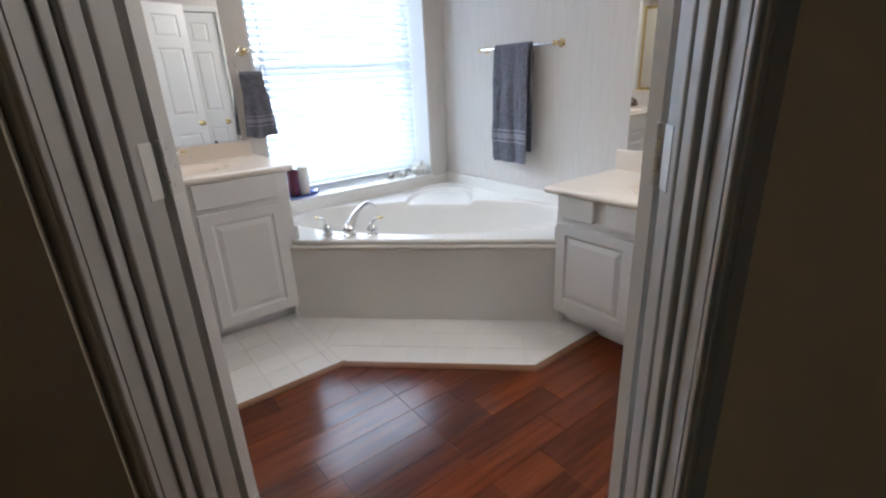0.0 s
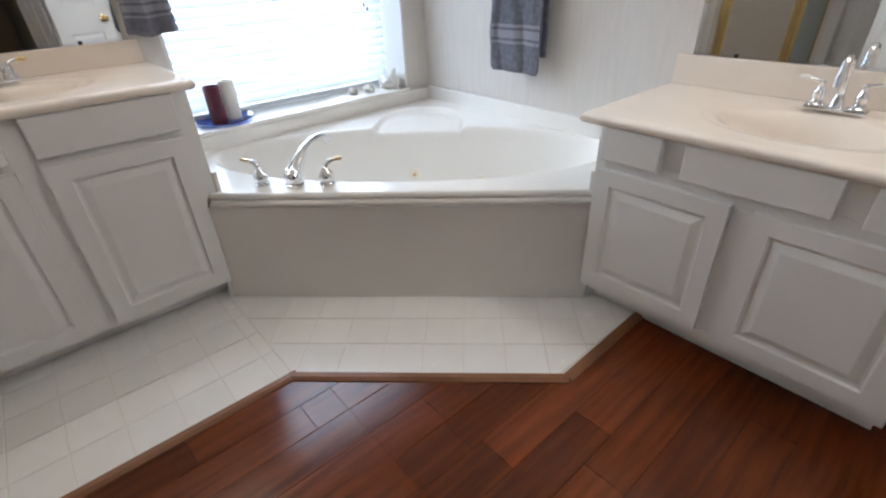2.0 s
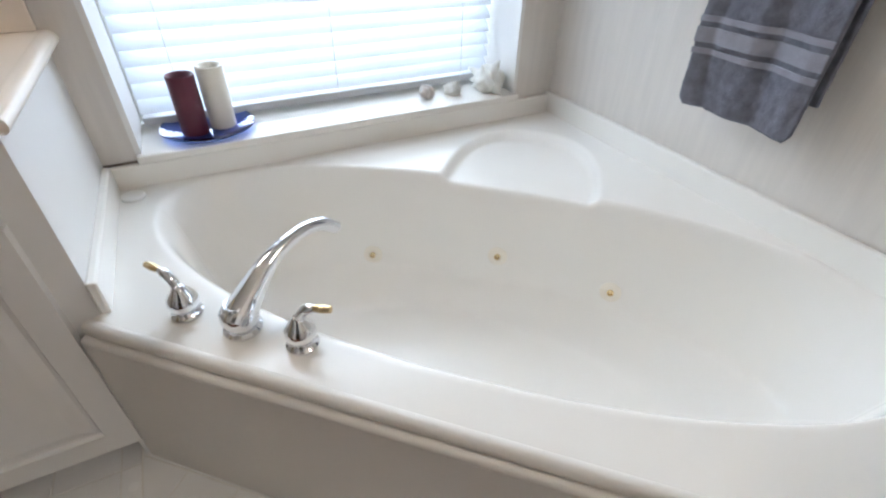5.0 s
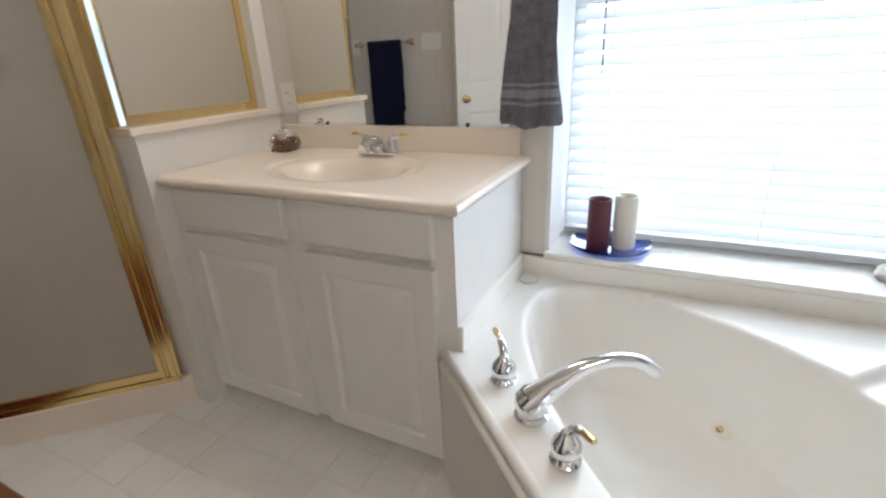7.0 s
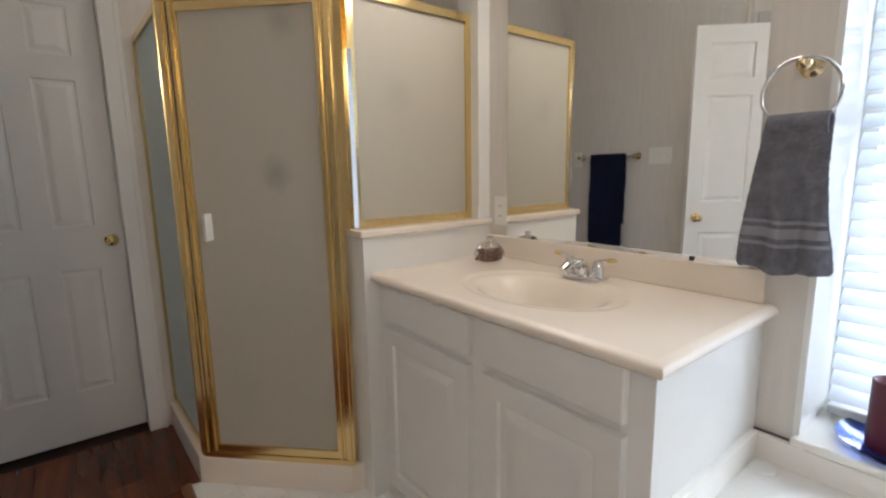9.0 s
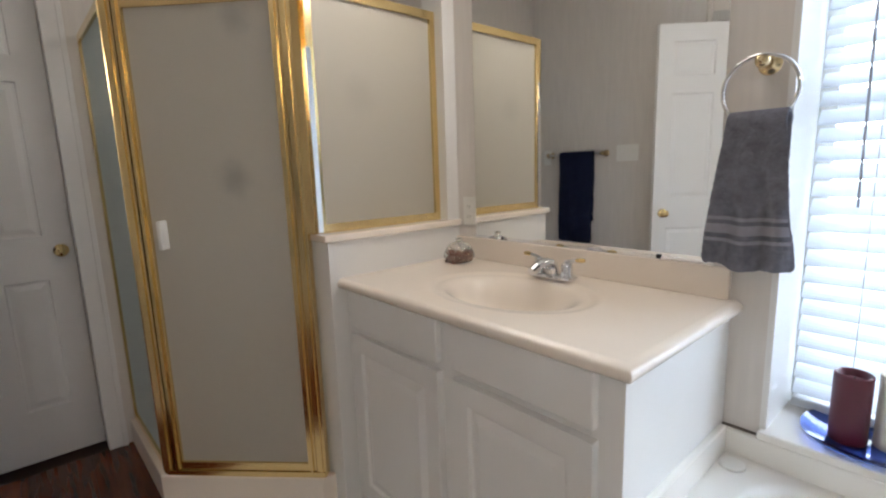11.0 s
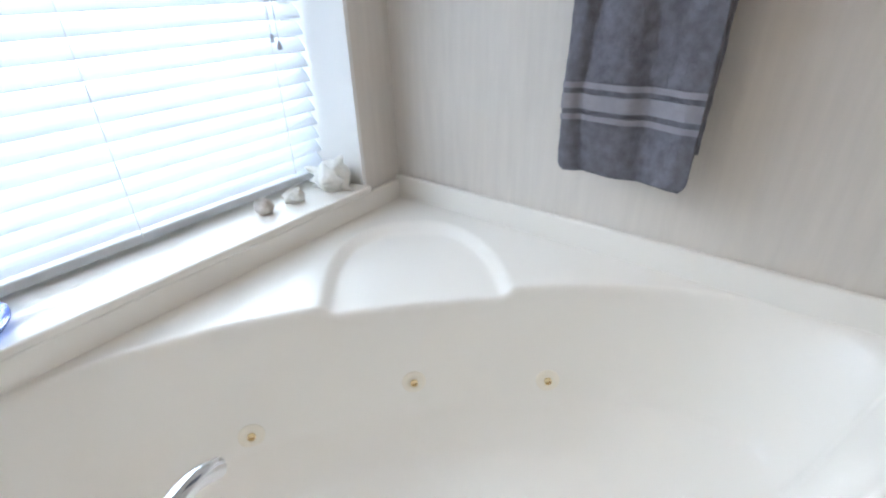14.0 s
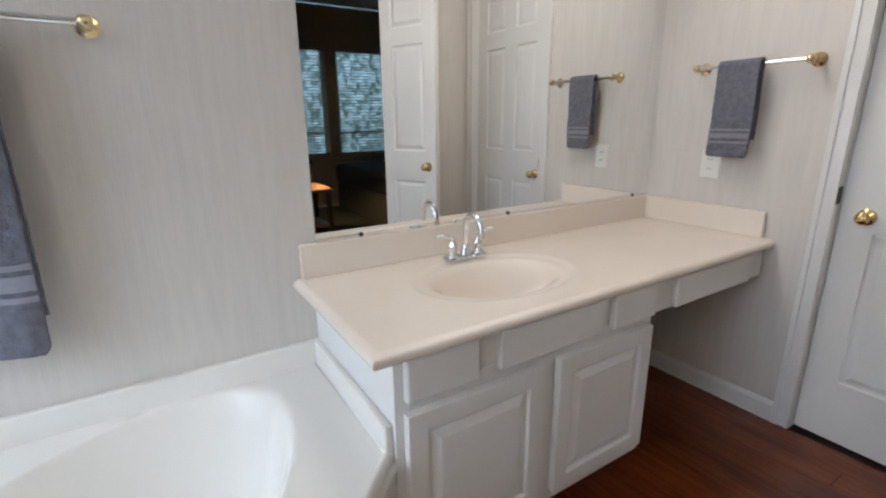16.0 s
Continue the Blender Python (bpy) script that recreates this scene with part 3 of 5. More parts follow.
def tub_faucet():
    at = MID + E1 * -0.395 + E2 * 0.088
    f = thing("tub_faucet", Matrix.Translation((at.x, at.y, RIM)) @ Matrix.Rotation(math.atan2(E1.y, E1.x), 4, "Z"), "chrome deck-mounted tub faucet with brass-tipped levers", "faucet")
    part("spout_base", lathe([(0.035, 0.0), (0.036, 0.006), (0.030, 0.011), (0.031, 0.02), (0.036, 0.034), (0.033, 0.05), (0.022, 0.066)], 28), CHROME, f, smooth=True)
    pts = curve_points([(0, -0.012, 0.03), (0.008, 0.025, 0.062), (0.026, 0.085, 0.108), (0.046, 0.15, 0.128), (0.064, 0.205, 0.122), (0.076, 0.245, 0.092)], 30)
    n = len(pts)
    part("spout", tube(pts, [0.033 - 0.0185 * smooth(0, 0.55, i / n) for i in range(n)], 18), CHROME, f, smooth=True)
    for s, dx in ((-1, -0.127), (1, 0.127)):
        h = part("handle", lathe(HANDLE, 24, None, Matrix.Translation((dx, 0.0, 0.0))), CHROME, f, smooth=True)
        stem = curve_points([(dx, 0, 0.056), (dx + s * 0.006, 0.002, 0.074), (dx + s * 0.018, 0.004, 0.090), (dx + s * 0.036, 0.006, 0.097)], 8)
        lever(stem, [(dx + s * 0.034, 0.006, 0.0965), (dx + s * 0.050, 0.007, 0.099), (dx + s * 0.066, 0.008, 0.101)], h, 0.0078)
    return f


tub_faucet()

# ---- vanities ----
RINGS = [(0.005, 0.0035), (0.014, 0.0035), (0.034, -0.001)]


def cabinet_door(name, w, h, m, parent, frame_w=0.055):
    bm = panel_slab(w, h, 0.023, [(frame_w, w - frame_w, frame_w, h - frame_w)], [(0.005, 0.009), (0.013, 0.010), (0.036, 0.001), (0.039, 0.0005)])
    return part(name, move(bm, m), PAINT, parent)


def drawer_front(w, h, m, parent):
    return part("drawer_front", move(box(0, w, -0.023, 0, 0, h, 0.005), m), PAINT, parent)


def sweep(line, profile):
    """A moulding along a plan line with mitred corners."""
    bm = bmesh.new()
    rings = []
    for i, p in enumerate(line):
        a = (line[i] - line[i - 1]).normalized() if i else (line[1] - line[0]).normalized()
        b = (line[i + 1] - line[i]).normalized() if i + 1 < len(line) else a
        na, nb = Vector((a.y, -a.x)), Vector((b.y, -b.x))
        o = (na + nb) / (1 + na.dot(nb))
        rings.append([bm.verts.new((p.x + o.x * u, p.y + o.y * u, z)) for u, z in profile])
    k = len(profile)
    for r0, r1 in zip(rings, rings[1:]):
        for i in range(k):
            bm.faces.new((r0[i], r0[(i + 1) % k], r1[(i + 1) % k], r1[i]))
    bm.faces.new(rings[0][::-1]), bm.faces.new(rings[-1])
    return bm


def counter_top(name, w, d, top, bowl, label, open_right=True):
    """A cultured marble top with a moulded oval bowl and a rolled front edge; wall side at y 0."""
    bx, by, ra, rb = bowl
    bm = bmesh.new()
    nx, ny = int(w / 0.012), int(d / 0.012)
    grid = []
    for j in range(ny + 1):
        row = []
        for i in range(nx + 1):
            x, y = w * i / nx, -d * j / ny
            r = math.hypot((x - bx) / ra, (y - by) / rb)
            z = -0.13 * smooth(0.0, 0.75, 1 - r) ** 0.9 if r < 1 else 0.0
            z -= 0.006 * smooth(0.0, 0.06, 1.16 - r)
            row.append(bm.verts.new((x, y, top + z)))
        grid.append(row)
    for a, b in zip(grid, grid[1:]):
        for i in range(nx):
            bm.faces.new((a[i], b[i], b[i + 1], a[i + 1]))
    ob = thing(name, pose(0, 0, 0), label, "countertop")
    s = part("sink_surface", bm, MARBLE, ob)
    for p in s.data.polygons:
        p.use_smooth = True
    edge = [(-0.002, top + 0.0002), (0.008, top - 0.001), (0.017, top - 0.005), (0.023, top - 0.012), (0.025, top - 0.019), (0.022, top - 0.027), (0.015, top - 0.033), (0.006, top - 0.035), (-0.03, top - 0.035), (-0.03, top - 0.012)]
    line = [Vector((0, -d)), Vector((w, -d)), Vector((w, 0))] if open_right else [Vector((0, 0)), Vector((0, -d)), Vector((w, -d))]
    part("rolled_edge", sweep(line, edge), MARBLE, ob, smooth=True)
    part("drain", lathe([(0.024, 0), (0.022, 0.004), (0.012, 0.003)], 20, None, Matrix.Translation((bx, by, top - 0.137))), CHROME, ob, "chrome drain")
    return ob


def place(ob, m):
    ob.matrix_world = m
    return ob


LV = pose(-2.50, 0, 0)
LW, LH, LD = 1.0, 0.868, 0.54
left_vanity = thing("vanity_cabinet", LV, "white painted vanity cabinet with two raised-panel doors", "cabinet", group="vanity cabinets")
part("body", box(0, LW, -LD + 0.02, -0.002, 0.078, LH - 0.165), PAINT, left_vanity)
part("side_panel", box(LW - 0.004, LW + 0.014, -LD + 0.018, -0.002, 0.0, LH - 0.032), PAINT, left_vanity)
for x0, x1, z0, z1 in ((0, 0.045, 0.0755, LH - 0.032), (0.475, 0.58, 0.075, LH - 0.032), (LW - 0.055, LW + 0.014, 0.0, LH - 0.032), (0.045, 0.475, 0.075, 0.12), (0.58, LW - 0.055, 0.075, 0.12), (0.045, 0.475, 0.66, 0.73), (0.58, LW - 0.055, 0.66, 0.73), (0.045, 0.475, LH - 0.06, LH - 0.032), (0.58, LW - 0.055, LH - 0.06, LH - 0.032)):
    part("face_frame", box(x0, x1, -LD, -LD + 0.02, z0, z1, 0.0015), PAINT, left_vanity)
part("toe_kick", box(0.01, LW - 0.004, -LD + 0.07, -LD + 0.085, 0, 0.077), PAINT, left_vanity, "recessed white toe board")
part("side_foot", box(0.0, 0.02, -LD + 0.002, -LD + 0.085, 0.0, 0.075, 0.003), PAINT, left_vanity)
for x0, w in ((0.052, 0.445), (0.557, 0.405)):
    drawer_front(w, 0.122, pose(x0, -LD - 0.001, 0.710), left_vanity)
    cabinet_door("door", w, 0.597, pose(x0, -LD - 0.001, 0.088), left_vanity)
place(counter_top("vanity_countertop", LW + 0.018, LD + 0.012, LH, (0.52, -0.30, 0.235, 0.165), "cream cultured marble vanity top with moulded oval sink"), LV)
lb = thing("backsplash", LV, "cream cultured marble backsplash behind the sink", "backsplash", group="backsplashes")
part("slab", box(0.0, LW + 0.012, -0.02, -0.001, LH, LH + 0.085, 0.003), MARBLE, lb)

RV = pose(0, -1.505, 0, 0, 0, -90)
RW, RH, RD, CAB = SOUTH * -1 - 1.505, 0.737, 0.54, 0.945
right_vanity = thing("vanity_cabinet", RV, "white painted vanity cabinet with three drawer fronts, standing on wood", "cabinet", group="vanity cabinets")
part("body", box(0.045, CAB, -RD + 0.02, -0.002, 0.10, RH - 0.165), PAINT, right_vanity)
part("side_panel", box(0.036, 0.052, -RD + 0.018, -0.002, 0.0, RH - 0.032), PAINT, right_vanity)
part("side_panel", box(CAB - 0.006, CAB + 0.012, -RD + 0.018, -0.002, 0.10, RH - 0.032), PAINT, right_vanity)
for x0, x1, z0, z1 in ((0.036, 0.07, 0.08, RH - 0.032), (0.46, 0.54, 0.1205, 0.5495), (CAB - 0.04, CAB + 0.012, 0.08, RH - 0.032), (0.0705, CAB - 0.0405, 0.08, 0.12), (0.0705, CAB - 0.0405, 0.55, 0.6045), (0.0705, CAB - 0.0405, RH - 0.0415, RH - 0.032), (0.24, 0.335, 0.605, RH - 0.042), (0.675, 0.76, 0.605, RH - 0.042)):
    part("face_frame", box(x0, x1, -RD, -RD + 0.02, z0, z1, 0.0015), PAINT, right_vanity)
part("toe_kick", box(0.04, CAB, -RD + 0.075, -RD + 0.09, 0, 0.10), PAINT, right_vanity, "recessed white toe board")
for x0, w in ((0.058, 0.197), (0.319, 0.369), (0.745, 0.197)):
    drawer_front(w, 0.108, pose(x0, -RD - 0.001, 0.594), right_vanity)
for x0, w in ((0.058, 0.413), (0.529, 0.407)):
    cabinet_door("door", w, 0.44, pose(x0, -RD - 0.001, 0.122), right_vanity, 0.05)
apron = thing("makeup_apron", RV, "white apron drawer under the makeup end of the counter", "drawer")
part("rail", box(CAB + 0.013, RW - 0.002, -RD, -RD + 0.02, RH - 0.15, RH - 0.032, 0.0015), PAINT, apron)
part("drawer_front", box(1.056, 1.527, -RD - 0.02, -RD - 0.001, RH - 0.145, RH - 0.04, 0.004), PAINT, apron)
part("side_rail", box(RW - 0.02, RW - 0.002, -RD + 0.021, -0.01, RH - 0.15, RH - 0.032), PAINT, apron)
place(counter_top("vanity_countertop", RW - 0.002, RD + 0.012, RH, (0.515, -0.295, 0.235, 0.165), "long cream cultured marble top with moulded oval sink", False), RV)
rb_ = thing("backsplash", RV, "cream cultured marble backsplash along the wall and its return", "backsplash", group="backsplashes")
part("slab", box(0.0, RW - 0.022, -0.02, -0.001, RH, RH + 0.105, 0.003), MARBLE, rb_)
part("return_slab", box(RW - 0.022, RW - 0.002, -RD + 0.01, -0.001, RH, RH + 0.105, 0.003), MARBLE, rb_)


def wall_mirror(m, w, z0, z1, label, clips):
    ob = thing("wall_mirror", m, label, "mirror", group="vanity mirrors")
    part("glass", box(0, w, -0.006, -0.001, z0, z1), MIRROR, ob)
    part("bottom_channel", box(0, w, -0.009, -0.0005, z0 - 0.006, z0 + 0.002), CHROME, ob, "thin metal bottom edge")
    for x in clips:
        part("clip", box(x - 0.007, x + 0.007, -0.011, -0.0005, z0 - 0.0065, z0 + 0.006, 0.002), DARK, ob, "small dark mirror clip")
    return ob


wall_mirror(pose(-2.398, 0, 0), 0.868, LH + 0.092, 2.02, "large frameless mirror above the sink", (0.14, 0.725))
wall_mirror(pose(0, -1.557, 0, 0, 0, -90), 1.598, RH + 0.112, 2.0, "wide frameless mirror above the long counter", (0.145, 0.745, 1.49))

# ---- shower ----
knee = thing("knee_wall", pose(0, 0, 0), "white low wall with a marble cap beside the shower", "wall", kind="structure")
part("wall", box(-2.62, -2.502, -0.60, -0.001, 0, 0.995), PAINT, knee)
part("cap", box(-2.635, -2.488, -0.615, -0.001, 0.995, 1.02, 0.004), MARBLE, knee, "cream marble cap")
part("post", box(-2.62, -2.502, -0.062, -0.001, 1.02, TOP), PAINT, knee)
P0, P1, P2 = Vector((-2.590, -0.625)), Vector((-3.025, -1.055)), Vector((WEST + 0.002, -1.075))
PC = Vector((-2.558, -0.602))
SHZ0, SHZ1 = 0.125, 1.818


def frame_bar(name, a, b, z0, z1, w, parent, mt=None):
    """An upright or lying bar of a shower frame between plan points a and b."""
    d = (b - a).normalized()
    o = Vector((d.y, -d.x)) * w
    return part(name, prism([(p.x, p.y) for p in (a - o, b - o, b + o, a + o)], z0, z1), mt or BRASS, parent)


shower = thing("shower_enclosure", pose(0, 0, 0), "neo-angle shower of frosted glass in polished brass frames", "shower")
CURB = [(-2.58, -0.652), (-3.024, -1.090), (WEST, -1.108), (WEST, -1.018), (-3.0, -1.01), (-2.57, -0.58)]
part("curb", prism(CURB, 0, 0.115, 0.006), MARBLE, shower, "low cream curb")
part("tray", prism([(-2.622, -0.60), (-3.01, -1.005), (WEST, -1.015), (WEST, -0.002), (-2.622, -0.002)], 0.0, 0.05), ACRYLIC, shower)


def glazed(a, b, z0, z1, name, glass_mat, stile=0.03):
    d = (b - a).normalized()
    fr = frame_bar("bottom_bar", a, b, z0, z0 + 0.03, 0.014, shower)
    frame_bar("top_bar", a, b, z1 - 0.03, z1, 0.014, shower)
    frame_bar("stile", a, a + d * stile, z0 + 0.03, z1 - 0.03, 0.014, shower)
    frame_bar("stile", b - d * stile, b, z0 + 0.03, z1 - 0.03, 0.014, shower)
    return frame_bar(name, a + d * stile, b - d * stile, z0 + 0.03, z1 - 0.03, 0.003, shower, glass_mat)


U1 = (P1 - P0).normalized()
glazed(P0 + U1 * 0.034, P1 - U1 * 0.03, SHZ0 + 0.012, SHZ1 - 0.02, "door_pane", FROST)
glazed(P1 + Vector((-0.03, 0)), P2, SHZ0 - 0.008, SHZ1, "side_pane", FROST_BLUE, 0.02)
glazed(PC + Vector((0, -0.0)), Vector((-2.56, -0.064)), 1.021, SHZ1, "upper_pane", FROST, 0.024)
# bright strip added for the window's reflection on the flat brass stile
part("glazing_bead", prism([(-2.5425, -0.607), (-2.5410, -0.590), (-2.556, -0.590), (-2.556, -0.607)], 1.023, SHZ1 - 0.2), CHROME, shower, "silver strip added for the window reflection on the brass stile")
for o in shower.children:
    if "pane" in o.name:
        o.visible_shadow = False
frame_bar("corner_post", P0 - U1 * 0.004, P0 + U1 * 0.030, SHZ0 - 0.008, SHZ1, 0.017, shower)
frame_bar("corner_post", P1 - U1 * 0.026, P1 + U1 * 0.012, SHZ0 - 0.008, SHZ1, 0.017, shower)
frame_bar("sill_bar", P0, P1, SHZ0 - 0.01, SHZ0 + 0.010, 0.02, shower)
frame_bar("head_bar", P0, P1, SHZ1 - 0.018, SHZ1, 0.017, shower)
frame_bar("corner_post", P0 + U1 * -0.004, PC + Vector((0.0, -0.004)), 1.021, SHZ1, 0.016, shower)
frame_bar("corner_post", P1 + U1 * 0.013, P1 + Vector((-0.032, -0.002)), SHZ0 - 0.008, SHZ1, 0.014, shower)
NO = Vector((U1.y, -U1.x))
NO = -NO if NO.y > 0 else NO
for q in (P0 + U1 * 0.012, P0 + U1 * 0.048, P1 - U1 * 0.044, P1 - U1 * 0.010):
    frame_bar("ridge", q + NO * 0.018 - U1 * 0.004, q + NO * 0.018 + U1 * 0.004, SHZ0 + 0.01, SHZ1 - 0.02, 0.005, shower)
hp = P1 - U1 * 0.108
no = Vector((U1.y, -U1.x))
if no.y > 0:
    no = -no
part("pull_handle", box(-0.008, 0.008, -0.02, 0.02, 0, 0.10, 0.004), PLASTIC, shower, "small clear plastic pull").matrix_local = Matrix.Translation((hp.x + no.x * 0.022, hp.y + no.y * 0.022, 0.98)) @ Matrix.Rotation(math.atan2(U1.y, U1.x), 4, "Z")

# ---- doors ----
SIX = [(0.004, 0.008), (0.013, 0.009), (0.034, 0.002)]


def knob(m, parent):
    k = part("door_knob", lathe([(0.028, 0.0), (0.028, 0.004), (0.021, 0.008), (0.010, 0.012), (0.009, 0.026), (0.014, 0.032), (0.021, 0.040), (0.022, 0.048), (0.016, 0.056), (0.005, 0.059)], 24, None, m @ Matrix.Rotation(radians(90), 4, "X")), BRASS, parent, "polished brass knob", smooth=True)
    return k


def six_panel(w, cols, parent, name="leaf"):
    st, mid = 0.10 if cols == 2 else 0.085, 0.10
    rows_z = [(0.235, 0.80), (0.99, 1.62), (1.72, 1.92)]
    if cols == 2:
        pw = (w - 2 * st - mid) / 2
        xs = [(st, st + pw), (st + pw + mid, w - st)]
    else:
        xs = [(st, w - st)]
    panels = [(a, b, c, d) for a, b in xs for c, d in rows_z]
    return part(name, panel_slab(w, 2.02, 0.035, panels, SIX), TRIM, parent)


def closed_door(name, m, w, knob_side, label, recess=0.022, trim_w=0.058, knob_z=0.922):
    """A closed six-panel door in its casing: local x along the wall, front at -y, wall face at y 0."""
    d = thing(name, m, label, "door", kind="structure")
    leaf = six_panel(w, 2, d)
    leaf.matrix_local = pose(0, recess, 0.008)
    knob(Matrix.Translation((w - 0.045 if knob_side else 0.075, -0.035, knob_z)), leaf)
    for x0, x1 in ((-0.004 - trim_w, -0.004), (w + 0.004, w + 0.004 + trim_w)):
        bm = box(x0, x1, -0.014, -0.001, 0, 2.03, 0.003)
        o0, o1 = (x0, x0 + 0.02) if x0 < 0 else (x1 - 0.02, x1)
        add_box(bm, o0, o1, -0.02, -0.013, 0, 2.03, 0.003)
        part("casing", bm, TRIM, d)
    part("casing", box(-0.004 - trim_w, w + 0.004 + trim_w, -0.016, -0.001, 2.032, 2.09, 0.003), TRIM, d)
    for x0, x1 in ((-0.018, -0.003), (w + 0.003, w + 0.018)):
        part("jamb", box(x0, x1, 0.0, 0.12, 0, 2.03), TRIM, d)
    return d


# west door: wall faces +x, so local x runs to +y
closed_door("door_1", pose(WEST, WD[0], 0, 0, 0, 90), WD[1] - WD[0], True, "closed white six-panel door with brass knob by the shower", 0.125, 0.075)
# south door: wall faces +y, so local x runs to -x
closed_door("door_2", pose(SD[1], SOUTH, 0, 0, 0, 180), SD[1] - SD[0], False, "closed white six-panel door with brass knob", 0.07, knob_z=0.855)


part("latch_plate", box(-0.004, 0.0, -0.012, 0.016, 0.90, 0.96), DARK, bpy.data.objects["door_2"], "dark latch gap")


def open_leaf(name, hinge, angle, side, label):
    """A narrow leaf of the entry pair, swung into the room about its hinge; side: -1 or 1, where its body lies beside the pin."""
    w, t = DW / 2 - 0.004, 0.035
    d = thing(name, Matrix.Translation((hinge.x, hinge.y, 0)) @ Matrix.Rotation(radians(angle), 4, "Z"), label, "door", group="entry door pair")
    panels = [(0.085, w - 0.085, a, b) for a, b in ((0.235, 0.80), (0.99, 1.62), (1.72, 1.92))]
    bm = panel_slab(w, 2.02, t / 2, panels, SIX)
    back = panel_slab(w, 2.02, t / 2, panels, SIX)
    move(back, pose(w, 0, 0, 0, 0, 180))
    me = bpy.data.meshes.new("leaf_back")
    back.to_mesh(me)
    back.free()
    bm.from_mesh(me)
    leaf = part("leaf", bm, TRIM, d)
    mid = side * (0.008 + t / 2)
    leaf.matrix_local = pose(0.004, mid, 0.012)
    for s in (-1, 1):
        k = knob(Matrix.Identity(4), leaf)
        k.matrix_local = pose(w - 0.06, s * t / 2, 0.895, 0, 0, 0 if s < 0 else 180)
    return d


open_leaf("entry_door", DL + DN * 0.045, 133, -1, "open narrow white panelled door leaf with brass knob")
open_leaf("entry_door", DR + DN * 0.045, -22, 1, "open narrow white panelled door leaf with brass knob")
for x, s in ((0.0, 1), (DW, -1)):
    for z in (0.25, 1.12, 1.85):
        bm = bmesh.new()
        for u0, u1, y0, y1 in ((-0.002, 0.0015, -0.100, -0.066), (-0.006, 0.0025, -0.043, -0.006)):
            add_box(bm, *sorted((x + s * u0, x + s * u1)), y0, y1, z - 0.05, z + 0.05, 0.001)
        for i in range(4):
            lathe([(0.0065, 0.001), (0.0065, 0.024)], 10, bm, Matrix.Translation((x + s * 0.003, -0.049, z - 0.05 + i * 0.025)))
        for k, dy in ((-1, 0.016), (0, 0.030), (1, 0.016)):
            lathe([(0.004, 0.0), (0.0035, 0.0012)], 8, bm, Matrix.Translation((x + s * 0.0025, -0.047 + dy, z + k * 0.034)) @ Matrix.Rotation(radians(90 * s), 4, "Y"))
        part("hinge", bm, STEEL, ENTRY, "painted butt hinge")

# ---- towels and bars ----


